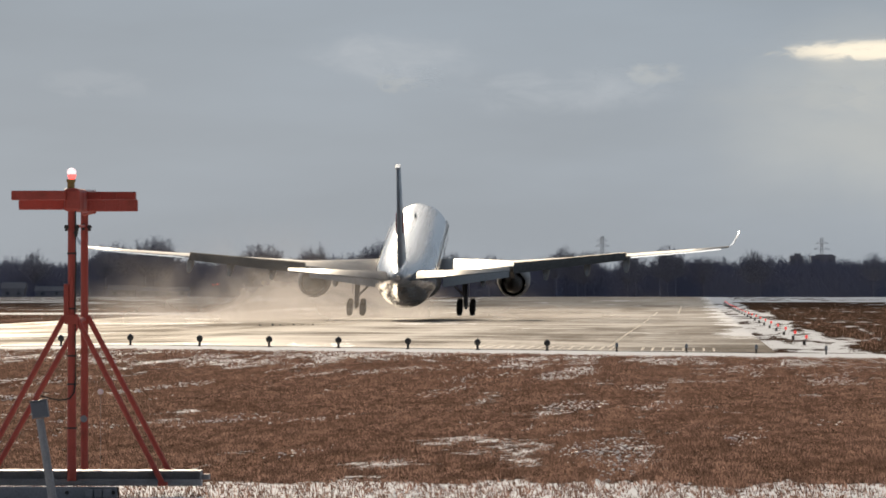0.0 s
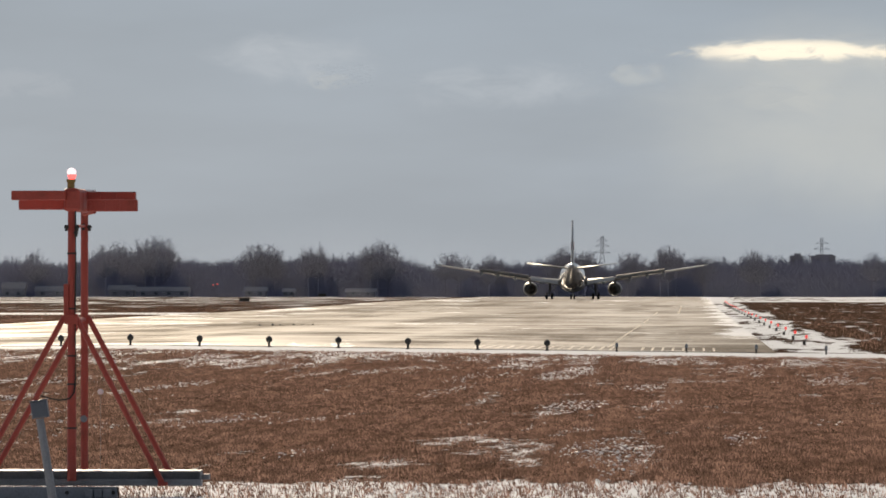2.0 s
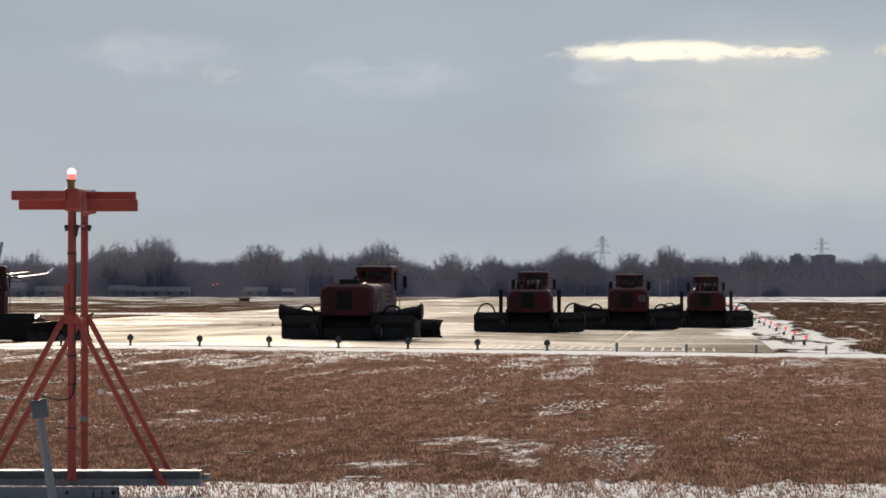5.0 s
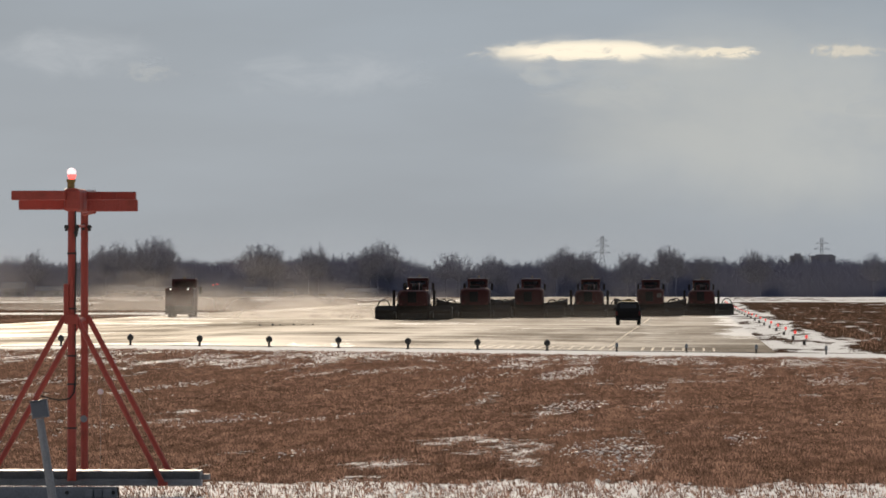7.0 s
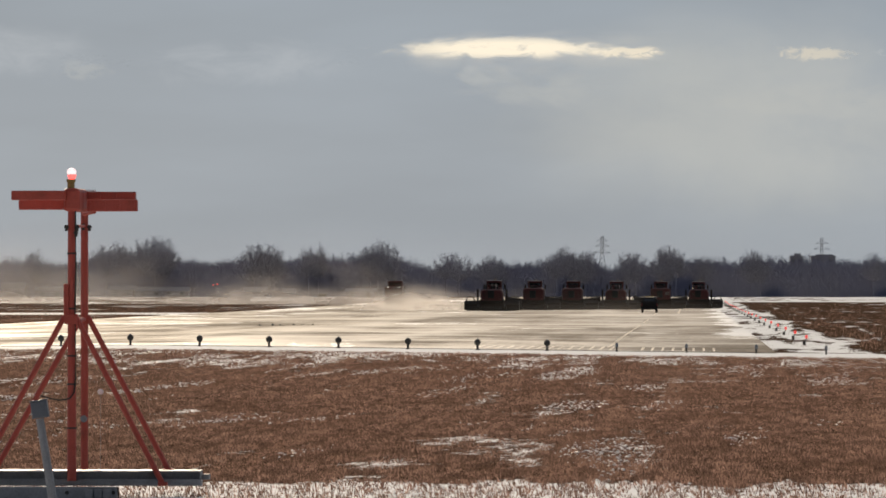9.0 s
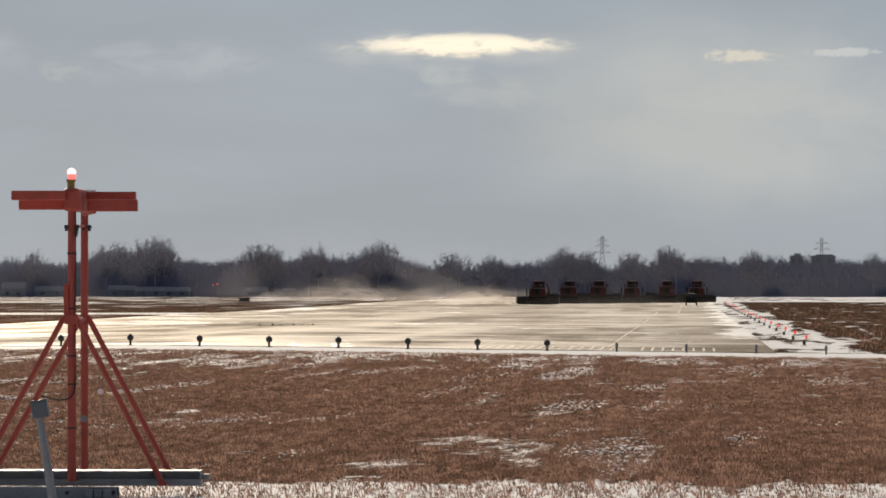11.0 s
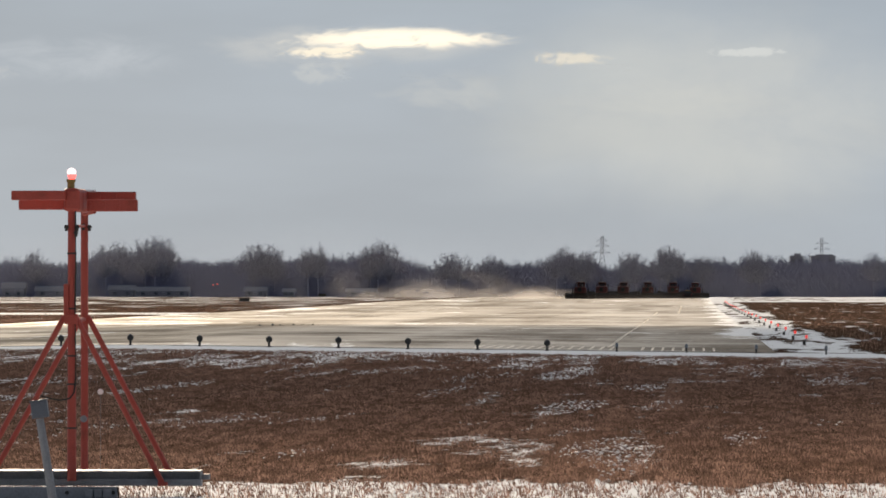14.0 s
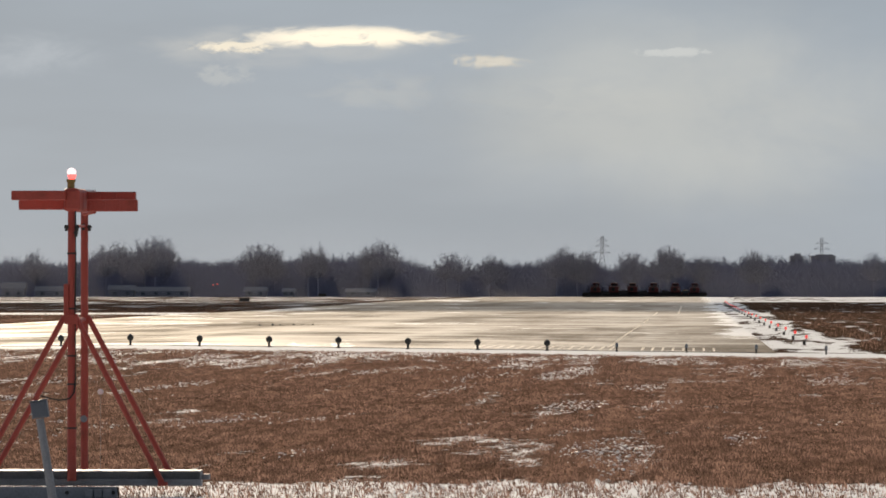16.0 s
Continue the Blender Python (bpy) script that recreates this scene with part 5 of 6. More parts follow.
        bmesh.ops.transform(bm, matrix=Matrix.Translation((0, 6.0, 0)) @ pose(0, 0, 0, 0, 0, -24), verts=bm.verts)
        part("blade_rib", bm, "plow_black", blade)
    bm = bmesh.new()
    box(bm, -0.7, 0.7, 4.8, 6.4, 0.5, 0.75, 0.04)
    rod(bm, (-0.5, 4.9, 1.3), (-0.7, 6.3, 0.7), 0.07, n=6)
    rod(bm, (0.5, 4.9, 1.3), (0.7, 6.3, 0.7), 0.07, n=6)
    part("push_frame", bm, "plow_black", ob)
    for s in (-1, 1):
        bm = bmesh.new()
        box(bm, s * 0.7 - 0.14, s * 0.7 + 0.14, 4.98, 5.06, 1.2, 1.42, 0.03)
        part("headlight", bm, "lamp_white", ob, "lit headlight")
    # the cab is narrower than the body
    slim = Matrix.Translation((0, 0.45, 0)) @ Matrix.Diagonal((0.80, 0.84, 1, 1))
    for piece in (cab, *cab.children):
        piece.data.transform(slim)
    for piece in ob.children:
        if piece.name.split(".")[0] in ("cab", "tank", "plow_blade", "push_frame", "headlight"):
            piece.matrix_basis = pose(0, fore, 0)
    return ob


MAT["pane"] = MAT["glass"]
MAT["pale_box"] = paint("pale_grey_box", (0.20, 0.205, 0.21), 0.6)
MAT["tail_lamp"] = paint("red_tail_lamp", (0.16, 0.015, 0.012), 0.3)


def build_pickup():
    ob = thing("utility_vehicle", pose(0, 0, 0), "dark four-wheel-drive airfield car that follows the plows", "car")
    bm = bmesh.new()
    sec = [(2.55, 0.55, 0.95), (2.45, 0.45, 1.1), (1.25, 0.45, 1.2), (0.55, 0.45, 1.86), (-0.7, 0.45, 1.92), (-2.3, 0.45, 1.88), (-2.6, 0.45, 1.3), (-2.66, 0.55, 1.15)]
    rings = []
    for y, z0, z1 in sec:
        w = 1.0
        t = 0.80 if z1 > 1.5 else 0.95
        rings.append([Vector((-w, y, z0)), Vector((w, y, z0)), Vector((w, y, 1.12)), Vector((w * t, y, z1)), Vector((-w * t, y, z1)), Vector((-w, y, 1.12))])
    loft(bm, rings)
    bmesh.ops.bevel(bm, geom=list(bm.edges), offset=0.04, segments=2, affect="EDGES")
    body = part("body", bm, "plow_black", ob)
    bm = bmesh.new()
    box(bm, -0.66, 0.66, -2.56, -2.42, 1.32, 1.70, 0.01)
    part("rear_window", bm, "window_dark", body)
    bm = bmesh.new()
    box(bm, -0.80, 0.80, -2.69, -2.62, 0.65, 1.12, 0.02)
    part("tailgate", bm, "plow_black", body)
    bm = bmesh.new()
    box(bm, -0.95, 0.95, -2.8, -2.6, 0.40, 0.58, 0.03)
    part("bumper", bm, "dark_metal", ob)
    for s in (-1, 1):
        for y in (1.85, -1.75):
            wheel_set(ob, s * 0.84, y, 0.40, 0.26)
        bm = bmesh.new()
        box(bm, s * 0.84, s * 0.98, -2.7, -2.62, 0.8, 1.12, 0.02)
        part("tail_lamp", bm, "tail_lamp", ob, "red tail lamp")
        bm = bmesh.new()
        box(bm, s * 1.0, s * 1.2, 0.75, 0.9, 1.2, 1.45, 0.03)
        part("mirror", bm, "plow_black", ob)
        bm = bmesh.new()
        box(bm, s * 0.975, s * 0.99, -0.6, 0.5, 1.15, 1.25, 0.003)
        part("door_trim", bm, "dark_metal", ob)
    bm = bmesh.new()
    box(bm, -0.5, 0.5, -0.25, 0.05, 1.90, 2.04, 0.04)
    part("light_bar", bm, "brass", ob, "amber light bar")
    return ob


def build_box_truck():
    """The last truck of the convoy, tall with a spreader body."""
    ob = thing("spreader_truck", pose(0, 0, 0), "tall dusty spreader truck at the end of the convoy", "truck")
    bm = bmesh.new()
    box(bm, -1.45, 1.45, -4.2, 1.4, 0.9, 3.0, 0.12)
    part("hopper", bm, "plow_red", ob)
    bm = bmesh.new()
    box(bm, -1.25, 1.25, 1.7, 3.9, 1.1, 3.95, 0.14)
    cab = part("cab", bm, "plow_red", ob)
    bm = bmesh.new()
    box(bm, -0.95, 0.95, 1.64, 1.72, 3.1, 3.65, 0.02)
    part("rear_window", bm, "pane", cab)
    bm = bmesh.new()
    box(bm, -0.45, 0.45, -4.0, 4.2, 0.7, 1.12, 0.03)
    part("chassis", bm, "plow_black", ob)
    bm = bmesh.new()
    box(bm, -1.45, 1.45, -4.6, -4.22, 0.3, 1.2, 0.05)
    part("rear_guard", bm, "plow_black", ob)
    for s in (-1, 1):
        for y in (3.0, -1.9, -3.2):
            wheel_set(ob, s * 1.05, y, 0.55, 0.4)
        bm = bmesh.new()
        rod(bm, (s * 1.15, 3.6, 3.0), (s * 1.6, 3.7, 3.0), 0.03, n=6)
        part("mirror_arm", bm, "plow_black", cab)
        bm = bmesh.new()
        box(bm, s * 1.48, s * 1.70, 3.65, 3.75, 2.4, 3.1, 0.03)
        part("mirror", bm, "plow_black", cab)
        bm = bmesh.new()
        bmesh.ops.create_uvsphere(bm, u_segments=8, v_segments=6, radius=0.07, matrix=Matrix.Translation((s * 0.9, -4.2, 2.86)))
        part("work_lamp", bm, "lamp_white", ob, "lit work lamp")
    bm = bmesh.new()
    rod(bm, (0, 2.6, 3.94), (0, 2.6, 4.2), 0.1, 0.07, 10)
    part("beacon", bm, "brass", cab, "amber warning beacon")
    return ob


airliner = build_airliner()
plow_a, plow_b = build_plow(0), build_plow(1)
plows = [plow_b, plow_a, copy_thing(plow_b, pose(0, 0, 0)), copy_thing(plow_a, pose(0, 0, 0)), copy_thing(plow_a, pose(0, 0, 0)), copy_thing(plow_b, pose(0, 0, 0))]


def fleet_number(ob, word):
    cu = bpy.data.curves.new("fleet_number", "FONT")
    cu.body, cu.size, cu.extrude, cu.align_x = word, 0.62, 0.006, "CENTER"
    tmp = new("fleet_number", cu)
    me = bpy.data.meshes.new_from_object(tmp.evaluated_get(bpy.context.evaluated_depsgraph_get()))
    bpy.data.objects.remove(tmp)
    me.materials.append(MAT["faded_white"])
    num = new("fleet_number", me)
    num.parent = ob
    num.matrix_basis = pose(0.95, -7.235, 2.0, 90, 0, 0) @ Matrix.Diagonal((0.8, 1, 1, 1))
    num["label"] = "white fleet number 03"


fleet_number(plows[1], "03")
pickup = build_pickup()
truck = build_box_truck()


# ---- drifting clouds and blown snow ----
def soft_mat(name, col, dens, scale, seed, glow, edge=(0.38, 0.62), stretch=(1, 1, 1), fall=(1.0, 0.25)):
    """Thin vapour: ragged density in the piece's own space (x and z run from -1 to 1 over it), fading to nothing at its rim."""
    m = bpy.data.materials.new(name)
    m.use_nodes = True
    nt = m.node_tree
    nt.nodes.clear()
    uv = nt.nodes.new("ShaderNodeAttribute")
    uv.attribute_name = "local"
    v = uv.outputs["Vector"]
    n1 = noise_node(nt, mapped(nt, v, stretch, (seed * 3.1, seed * 1.7, seed)), scale, 6, 0.58, 0.5)
    ln = nt.nodes.new("ShaderNodeVectorMath")
    ln.operation = "LENGTH"
    nt.links.new(v, ln.inputs[0])
    rim = span(nt, ln.outputs["Value"], fall[0], fall[1], 0, 1)
    d = span(nt, calc(nt, "ADD", n1, calc(nt, "MULTIPLY", calc(nt, "SUBTRACT", rim, 0.75), 0.35)), edge[0], edge[1])
    a = calc(nt, "MULTIPLY", calc(nt, "MULTIPLY", d, rim), dens)
    tr = nt.nodes.new("ShaderNodeBsdfTransparent")
    if glow:
        body = nt.nodes.new("ShaderNodeEmission")
        body.inputs["Color"].default_value = (*col, 1)
        body.inputs["Strength"].default_value = glow
        bo = body.outputs[0]
    else:
        df, tl = nt.nodes.new("ShaderNodeBsdfDiffuse"), nt.nodes.new("ShaderNodeBsdfTranslucent")
        df.inputs["Color"].default_value = tl.inputs["Color"].default_value = (*col, 1)
        mx = nt.nodes.new("ShaderNodeMixShader")
        mx.inputs[0].default_value = 0.6
        nt.links.new(df.outputs[0], mx.inputs[1])
        nt.links.new(tl.outputs[0], mx.inputs[2])
        bo = mx.outputs[0]
    mix = nt.nodes.new("ShaderNodeMixShader")
    nt.links.new(a, mix.inputs[0])
    nt.links.new(tr.outputs[0], mix.inputs[1])
    nt.links.new(bo, mix.inputs[2])
    out = nt.nodes.new("ShaderNodeOutputMaterial")
    nt.links.new(mix.outputs[0], out.inputs["Surface"])
    return m


def vapour(name, w, h, mat, label, category, z_from=-1.0, bulge=0.15, skew=0.0):
    """A bulging veil of vapour, w by h metres in half size."""
    nx, nz = 24, 10
    verts, faces, loc = [], [], []
    for j in range(nz + 1):
        for i in range(nx + 1):
            u, q = -1 + 2 * i / nx, z_from + (1 - z_from) * j / nz
            y = -bulge * w * (1 - u * u) * (1 - q * q) + 0.05 * w * noise.noise(Vector((u * 2, q * 2, w)))
            verts.append((u * w + skew * q * h, y, q * h))
            loc.append((u, 0.0, q))
    for j in range(nz):
        for i in range(nx):
            a = j * (nx + 1) + i
            faces.append((a, a + 1, a + nx + 2, a + nx + 1))
    me = bpy.data.meshes.new(name)
    me.from_pydata(verts, [], faces)
    at = me.attributes.new("local", "FLOAT_VECTOR", "POINT")
    at.data.foreach_set("vector", [c for p in loc for c in p])
    me.materials.append(mat)
    for p in me.polygons:
        p.use_smooth = True
    ob = new(name, me)
    return tagged(ob, label, category, kind="stuff")


CLOUD_Y = 4600.0
CLOUD_PX = CLOUD_Y / 11500.0


def cloud_pose(px, py, dy=0.0):
    x, z = far_xz(px, py, CLOUD_Y + dy)
    return pose(x, CLOUD_Y + dy, z)


WARM, GREY, PALE = (1.0, 0.90, 0.72), (0.62, 0.66, 0.70), (0.80, 0.82, 0.80)
# half width and half height; colour; glow; density; keys of (time, across, up)
CLOUDS = []


def add_cloud(w, h, col, glow, dens, seed, keys, scale=1.8, edge=(0.36, 0.60), stretch=(1.6, 1, 1), skew=0.0, label="thin pale cloud drifting across the grey sky"):
    mat = soft_mat("cloud_vapour", col, dens, scale, seed, glow, edge, stretch)
    ob = vapour("cloud", 1.4 * w * CLOUD_PX, 1.3 * h * CLOUD_PX, mat, label, "cloud", skew=skew)
    ob.visible_shadow = False
    CLOUDS.append((ob, keys, seed * 6.0))


BRIGHT = "bright sunlit cloud streak drifting across the grey sky"
add_cloud(205, 22, WARM, 1.05, 1.0, 1, [(0, 1570, 93), (1.5, 1445, 93), (3.5, 1285, 94), (7, 1045, 93), (9, 895, 88), (11.3, 805, 80), (12.5, 750, 76), (14.5, 690, 70), (16, 615, 68)], 1.7, (0.30, 0.55), (2.2, 1, 0.8), 0.4, BRIGHT)
add_cloud(95, 14, WARM, 0.9, 0.9, 2, [(0, 1740, 100), (3.5, 1500, 95), (7, 1280, 95), (9, 1110, 95), (11.3, 770, 94), (12.5, 690, 96), (14.5, 540, 92), (16, 420, 84)], 2.2, (0.36, 0.58), (2, 1, 0.7), 0, BRIGHT)
add_cloud(80, 17, WARM, 0.8, 0.6, 3, [(0, 1990, 92), (3.5, 1720, 92), (7, 1490, 92), (9, 1436, 97), (12.5, 1156, 102), (14.5, 960, 106), (16, 860, 110)], 2.2, (0.38, 0.6), (2, 1, 0.8), 0, BRIGHT)
add_cloud(90, 12, PALE, 0.75, 0.7, 4, [(0, 2300, 95), (7, 1800, 95), (9, 1620, 95), (12.5, 1410, 94), (14.5, 1290, 94), (16, 1190, 94)], 2.0, (0.38, 0.6), (2, 1, 0.7))
add_cloud(165, 66, GREY, 0.76, 0.75, 5, [(0, 690, 105), (1.5, 555, 105), (3.5, 390, 100), (7, 125, 95), (9, 15, 90), (12.5, -200, 85), (16, -400, 80)], 1.7, (0.32, 0.85), (1.4, 1, 1), -0.3, "soft grey cumulus drifting across the sky")
add_cloud(240, 55, GREY, 0.78, 0.60, 6, [(0, 1010, 165), (1.5, 930, 160), (3.5, 780, 145), (7, 580, 135), (9, 440, 115), (12.5, 220, 110), (16, 0, 100)], 1.9, (0.34, 0.85))
add_cloud(60, 22, PALE, 0.62, 0.4, 7, [(0, 700, 150), (7, 260, 130), (9, 145, 126), (12.5, 65, 130), (14.5, -60, 130), (16, -150, 130)], 2.0, (0.38, 0.62))
add_cloud(150, 42, PALE, 0.62, 0.45, 8, [(0, 1500, 170), (7, 1100, 165), (9, 960, 160), (12.5, 840, 165), (14.5, 790, 165), (16, 690, 165)], 1.7, (0.36, 0.66))
add_cloud(70, 26, PALE, 0.66, 0.5, 9, [(0, 1150, 132), (7, 960, 134), (9, 850, 134), (12.5, 700, 134), (14.5, 510, 128), (16, 390, 132)], 2.0, (0.40, 0.64))
add_cloud(240, 50, PALE, 0.60, 0.35, 10, [(0, 2200, 190), (7, 1600, 190), (9, 1450, 185), (12.5, 1250, 180), (14.5, 1130, 180), (16, 1000, 175)], 1.5, (0.36, 0.66))
add_cloud(120, 40, GREY, 0.70, 0.40, 11, [(0, 170, 150), (3.5, -60, 150), (16, -700, 150)], 1.6, (0.38, 0.66))

add_cloud(480, 230, (0.94, 0.94, 0.87), 0.62, 0.55, 12, [(0, 1680, 215), (3.5, 1500, 215), (7, 1400, 215), (12.5, 1290, 205), (16, 1230, 200)], 1.0, (0.22, 0.75), (1.2, 1, 1), 0, "broad hazy brightness of thin cloud in the sky")

add_cloud(310, 46, (0.92, 0.90, 0.84), 0.66, 0.45, 13, [(0, 1640, 98), (1.5, 1500, 98), (3.5, 1340, 98), (7, 1090, 97), (9, 940, 92), (12.5, 700, 84), (14.5, 590, 80), (16, 500, 80)], 1.4, (0.34, 0.70), (1.8, 1, 0.8), 0.3)

BANKS = []


def add_cloud_bank(w, d, h, dens, seed, keys):
    """A wide low cloud overhead, out of view, that drifts between the sun and the field. Keys: time and the middle of its shade on the ground."""
    n = 20
    verts, faces, loc = [], [], []
    for side in (1, -1):
        base = len(verts)
        for j in range(n + 1):
            for i in range(n + 1):
                u, q = -1 + 2 * i / n, -1 + 2 * j / n
                dome = max(0.0, 1 - u * u) * max(0.0, 1 - q * q)
                lump = 0.5 + 0.8 * abs(noise.noise(Vector((u * 3 + seed, q * 3, side))))
                verts.append((u * w, q * d, h * dome * lump * (1.0 if side > 0 else -0.25)))
                loc.append((u, 0.0, q))
        for j in range(n):
            for i in range(n):
                a = base + j * (n + 1) + i
                faces.append((a, a + 1, a + n + 2, a + n + 1))
    me = bpy.data.meshes.new("cloud")
    me.from_pydata(verts, [], faces)
    me.attributes.new("local", "FLOAT_VECTOR", "POINT").data.foreach_set("vector", [c for p in loc for c in p])
    me.materials.append(soft_mat("cloud_vapour", (0.82, 0.83, 0.85), dens, 1.6, seed, 0.0, (0.0, 0.3), (1, 1, 1), fall=(1.0, 0.72)))
    for p in me.polygons:
        p.use_smooth = True
    ob = tagged(new("cloud", me), "low grey cloud drifting before the sun", "cloud", kind="stuff")
    BANKS.append((ob, keys))


BANK_Z = 600.0
add_cloud_bank(900, 560, 90, 0.72, 41, [(0.0, 2100, -250), (1.2, 1150, -230), (2.0, 860, -150), (2.5, 680, -90), (3.0, 380, -75), (4.2, -200, -75), (5.2, -900, -100), (6.3, -1700, -140), (16.0, -8000, -300)])
add_cloud_bank(700, 205, 70, 0.50, 42, [(0.0, 1200, -4500), (11.3, 150, -560), (12.0, 100, -210), (12.6, 60, 20), (13.0, 40, 170), (13.5, 20, 290), (14.0, 0, 330), (14.2, -10, 400), (14.5, -20, 540), (15.0, -30, 640), (15.5, -40, 780), (16.0, -60, 1020)])
add_cloud_bank(900, 850, 90, 0.45, 43, [(0.0, -100, 1720), (0.5, -150, 1740), (1.0, -250, 1850), (1.5, -350, 2250), (2.0, -500, 3100), (3.0, -900, 4600), (16.0, -9000, 16000)])

DUST = []
SNOWDUST = (0.72, 0.69, 0.68)


def add_dust(w, h, dens, seed, rows, label="veil of fine snow blown off the runway by the brooms", edge=(0.30, 0.72), stretch=(1.4, 1, 1)):
    mat = soft_mat("blown_snow", SNOWDUST, dens, 1.5, seed, 0.0, edge, stretch, fall=(1.0, 0.1))
    ob = vapour("snow_dust", w, h, mat, label, "snow dust", z_from=0.0, bulge=0.2)
    ob.visible_shadow = False
    DUST.append((ob, rows))


def add_haze():
    """Thin ground haze between the field and the woods; it drifts slowly."""
    mat = soft_mat("winter_haze", (0.74, 0.77, 0.88), 0.045, 0.8, 31, 0.0, (0.10, 0.75), (3, 1, 1), fall=(1.0, 0.45))
    ob = vapour("haze", 420, 34, mat, "thin winter ground haze before the woods", "haze", z_from=-0.2, bulge=0.0)
    ob.visible_shadow = False
    DUST.append((ob, [(0, -100, 2262, 0), (16, -112, 2262, 0)]))


# ---- motion ----
LEAD = [(6.3, 507), (7.0, 600), (8.0, 715), (9.0, 835), (10.2, 985), (11.3, 1120), (12.5, 1272), (13.5, 1420), (14.5, 1575), (15.3, 1665), (16.0, 1740)]
LANES = [(1.2, 112), (-4.2, 88), (-10.2, 62), (-15.9, 47), (-20.8, 34), (-25.3, 0)]


def on_ground(x, y, heading=0.0, lift=0.03):
    return pose(x, y, ground_z(x, y) + lift, 0, 0, heading)


def enter(t0, lane, park_y):
    """A plow comes from the side and swings on to its lane."""
    x1 = lane
    return [(t0 - 0.6, x1 - 92, 330, -90), (t0, x1 - 31.5, 330, -90), (t0 + 0.1, x1 - 21.5, 330, -90), (t0 + 0.2, x1 - 14.5, 330, -84), (t0 + 0.3, x1 - 8.0, 331, -52), (t0 + 0.4, x1 - 4.0, 335, -24), (t0 + 0.55, x1 - 1.2, 346, -7), (t0 + 0.8, x1, park_y, 0)]


def move_plows():
    early = [
        [(0, -190, 330, -90), (2.6, -90, 330, -90), (3.0, -41.8, 330, -90), (3.1, -30.8, 330, -90), (3.2, -21.6, 330, -90), (3.3, -12.6, 331, -66), (3.4, -6.2, 332, -42), (3.5, -2.1, 337, -19), (3.6, -0.4, 350, -5), (3.8, 0.8, 395, 0), (4.2, 1.2, 440, 0)],
        [(0, -215, 330, -90), (3.0, -90, 330, -90), (3.4, -36.2, 330, -90), (3.5, -26.6, 330, -90), (3.6, -19.2, 330, -88), (3.7, -12.6, 330, -52), (3.8, -8.7, 334, -22), (3.9, -6.7, 341, -8), (4.0, -5.5, 352, -3), (4.2, -4.6, 375, 0)],
        [(0, -240, 330, -90), (3.4, -90, 330, -90), (3.9, -37.3, 330, -90), (4.0, -28.3, 330, -89), (4.1, -18.8, 330, -52), (4.2, -14.3, 332, -19), (4.35, -11.0, 345, -12), (4.6, -10.2, 375, 0)],
        [(0, -265, 330, -90), *enter(4.45, LANES[3][0], 372)],
        [(0, -290, 330, -90), *enter(4.85, LANES[4][0], 372)],
        [(0, -315, 330, -90), *enter(5.25, LANES[5][0], 372)],
    ]
    for ob, rows, (lane, off) in zip(plows, early, LANES):
        out = [(t, on_ground(x, y, h)) for t, x, y, h in rows]
        out += [(t, on_ground(lane, y + off)) for t, y in LEAD]
        walk(ob, out)


def move_airliner():
    rows = [(0.0, -25.9, 603, 0.60, 7.0, 0.0, 0.4), (0.1, -25.8, 662, 0.48, 6.2, 0.0, 0.3), (0.3, -25.3, 776, 0.45, 4.2, 0, 0), (0.5, -25.6, 872, 0.45, 2.5, 0, 0), (0.8, -26.0, 1022, 0.45, 1.6, 0, 0), (1.0, -26.1, 1110, 0.45, 0.8, 0, 0), (1.5, -25.6, 1313, 0.45, 0, 0, 0), (2.0, -25.9, 1430, 0.45, 0, 0, 1), (2.5, -25.7, 1598, 0.45, 0, 0, 1.5), (3.0, -28.0, 1690, 0.45, 0, 0, 8), (3.2, -33.0, 1715, 0.40, 0, 0, 15), (3.4, -43.5, 1735, 0.3, 0, 0, 23), (3.5, -52.0, 1747, 0.2, 0, 0, 26.5), (3.6, -59.0, 1760, 0.1, 0, 0, 28.5), (4.0, -95.0, 1815, 0.03, 0, 0, 30.5), (4.2, -116.0, 1850, 0.03, 0, 0, 33), (5.0, -230.0, 2010, 0.03, 0, 0, 38), (6.3, -430.0, 2150, 0.03, 0, 0, 60), (16.0, -1500.0, 2190, 0.03, 0, 0, 90)]
    walk(airliner, [(t, pose(x, y, z if t == 0 else ground_z(x, y) + 0.03, rx, ry, rz)) for t, x, y, z, rx, ry, rz in rows])


def move_others():
    rows = [(0, -330, 330, -90), (4.4, -140, 330, -90), (5.3, -50, 330, -88), (5.7, -14, 334, -60), (5.95, -7, 350, -20), (6.3, -5.1, 405, 0), (7.0, -4.95, 520, 0), (8.0, -4.9, 650, 0), (9.0, -4.9, 780, 0), (11.3, 0.6, 1090, 0), (12.0, 0.8, 1180, 0), (12.5, -1.1, 1255, 0), (13.0, 0.7, 1325, 0), (14.5, -1.2, 1560, 0), (16.0, -1.4, 1735, 0)]
    walk(pickup, [(t, on_ground(x, y, h)) for t, x, y, h in rows])
    rows = [(0, -360, 330, -90), (4.6, -170, 335, -90), (5.4, -78, 360, -65), (5.8, -58, 410, -15), (6.3, -52.5, 498, 0), (7.0, -52.2, 667, 0), (8.0, -49.2, 870, 0), (9.0, -48.7, 1070, 0), (9.3, -49, 1135, 0), (9.7, -58, 1225, 22), (10.2, -98, 1300, 58), (10.8, -165, 1330, 80), (11.3, -235, 1335, 90), (16.0, -700, 1335, 90)]
    walk(truck, [(t, on_ground(x, y, h)) for t, x, y, h in rows])


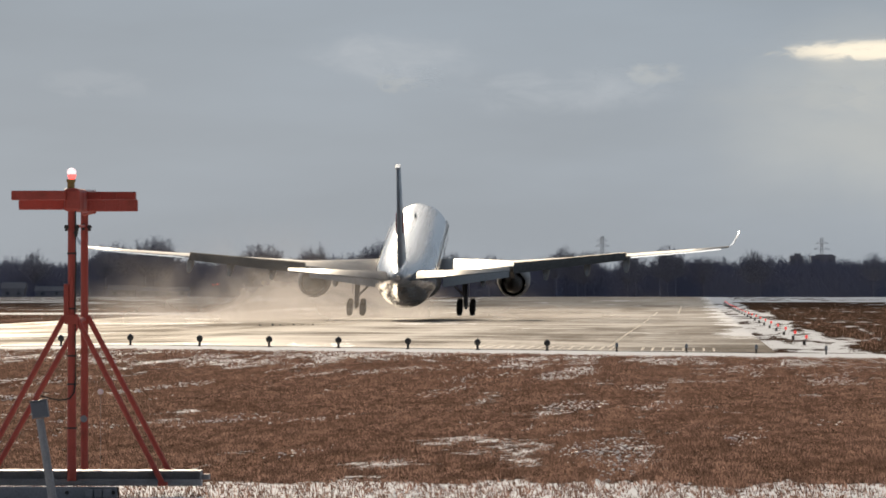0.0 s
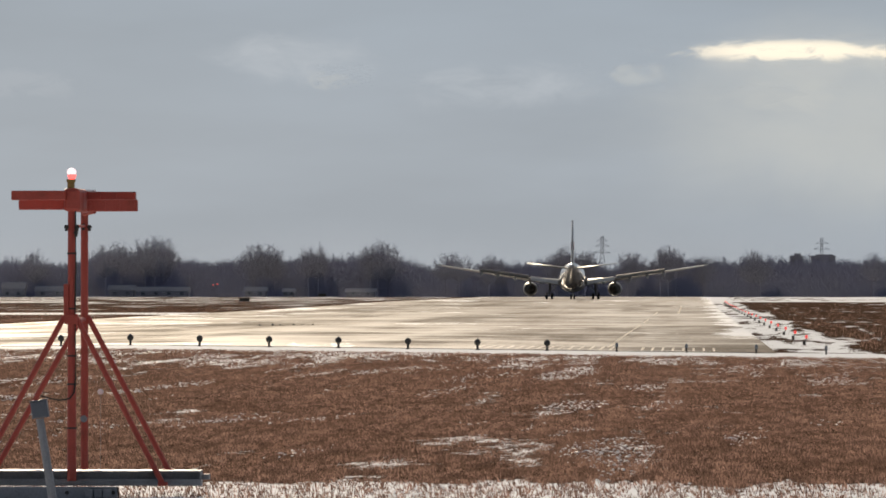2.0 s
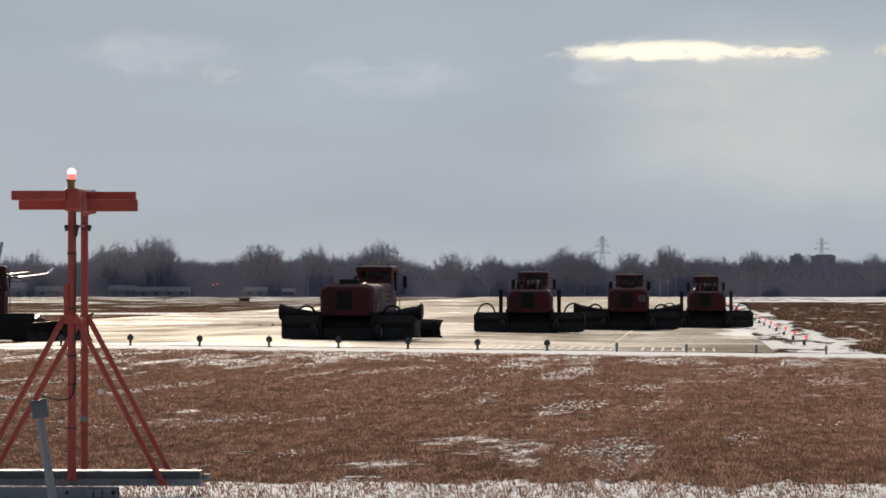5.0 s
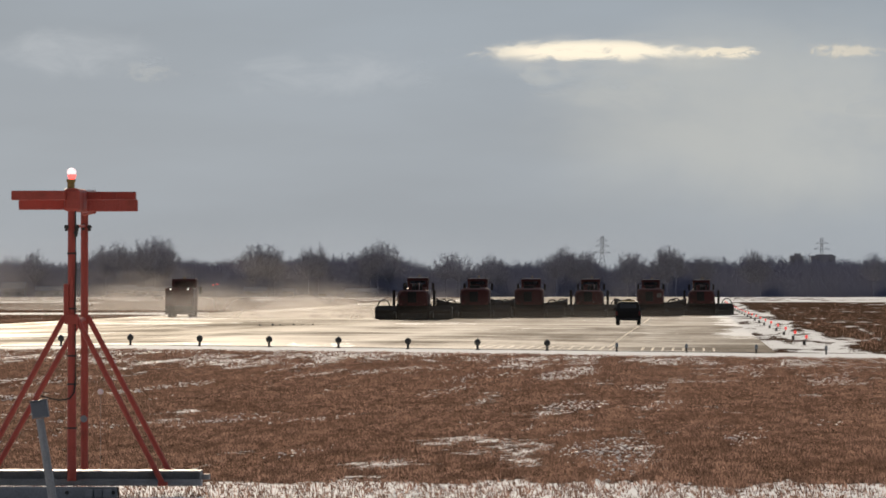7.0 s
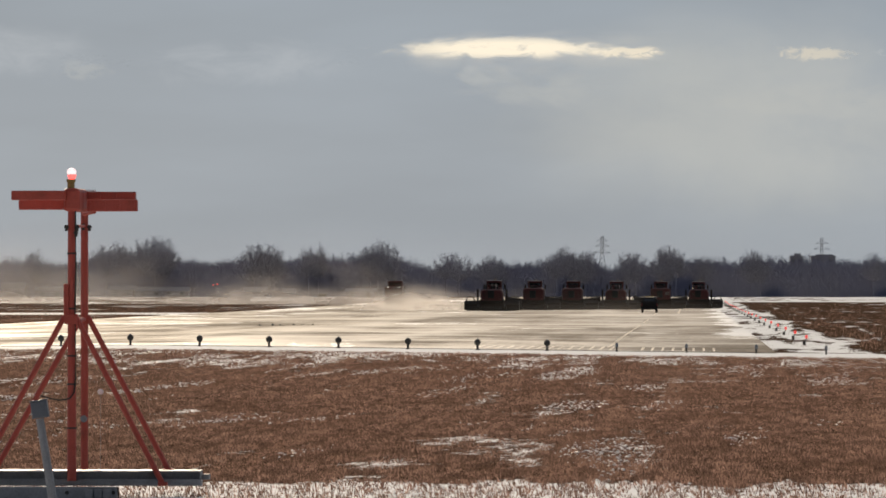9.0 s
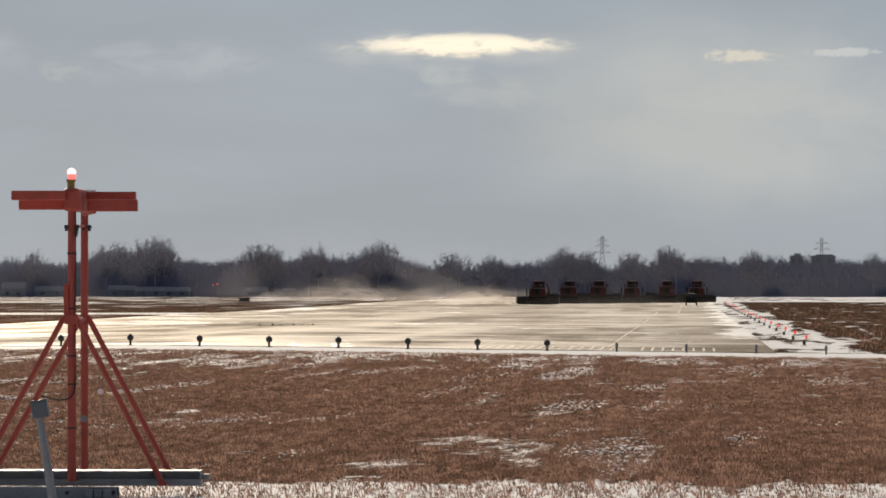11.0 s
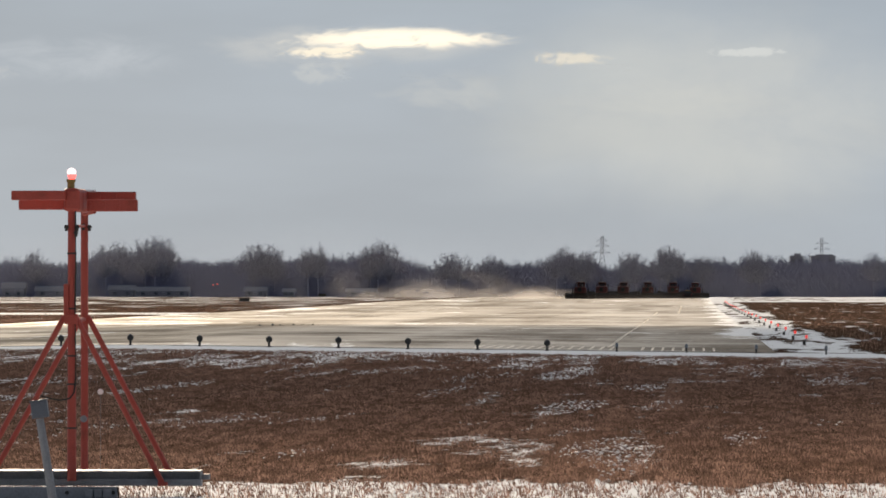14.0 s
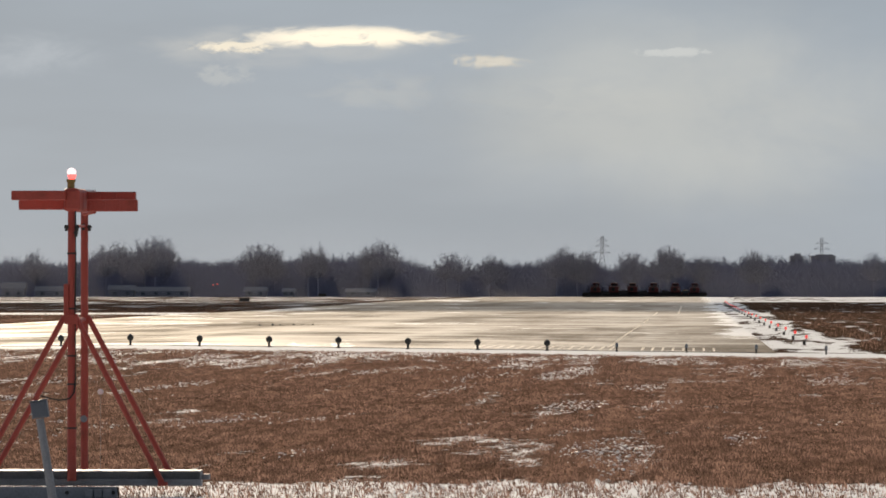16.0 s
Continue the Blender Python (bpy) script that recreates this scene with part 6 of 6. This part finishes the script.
def move_air():
    for ob, keys, dy in CLOUDS:
        walk(ob, [(t, cloud_pose(px, py, dy)) for t, px, py in keys])
    reach = BANK_Z / math.tan(SUN_EL)
    for ob, keys in BANKS:
        walk(ob, [(t, pose(x + reach * math.sin(SUN_AZ), y + reach * math.cos(SUN_AZ), BANK_Z)) for t, x, y in keys])
    for ob, rows in DUST:
        walk(ob, [(t, pose(x, y, z)) for t, x, y, z in rows])


def trail(dx, dy, start=5.4, leave=0.0):
    """A veil that rides behind the last plow on the lee side; some drift off before the end."""
    rows = [(0, -330 + dx, 380, 0), (start - 1.0, -240 + dx, 380, 0)]
    return rows + [(t, -25 + dx - (leave if t > 11 else 0.0), y + dy, -5.0 if t > 15.5 else -2.0 if t > 15 else 0) for t, y in LEAD]


def motions():
    move_airliner()
    move_plows()
    move_others()
    add_dust(32, 10, 0.85, 21, [(0, -38, 640, -0.5), (0.2, -62, 640, -0.8), (0.6, -150, 640, -1), (16, -400, 640, -2)], "puff of tyre smoke and snow blown off the runway")
    add_dust(26, 5, 0.55, 22, [(0, -16, 650, -0.5), (0.3, -40, 690, -1), (0.8, -150, 690, -1.4), (16, -420, 690, -2)], "low drift of snow blown off the runway")
    add_dust(15, 6.5, 0.62, 23, trail(-11, 28))
    add_dust(44, 12.0, 0.5, 24, trail(-50, 290))
    add_dust(64, 11.0, 0.42, 25, trail(-100, 300, leave=150))
    add_dust(44, 7.0, 0.36, 26, trail(-30, 240))
    add_dust(18, 7.5, 0.30, 27, [(0, -360, 360, 0), (5.4, -85, 350, 0), (6.3, -55, 478, 0), (7.0, -53.5, 646, 0), (9.0, -50, 1050, 0), (9.7, -56, 1205, 0), (10.4, -110, 1290, -1), (11.3, -215, 1320, -2), (16, -680, 1320, -2)])
    add_dust(26, 4.6, 0.085, 30, trail(13, -10), edge=(0.10, 0.75))
    add_dust(90, 22, 0.22, 28, trail(-100, 320, leave=150), edge=(0.15, 0.75))
    add_dust(30, 14, 0.45, 29, [(0, -40, 560, -1.5), (0.2, -70, 580, -1.5), (0.6, -150, 600, -1.5), (16, -420, 600, -2)], "puff of tyre smoke and snow blown off the runway")
    add_haze()
    move_air()


build_markings()
motions()
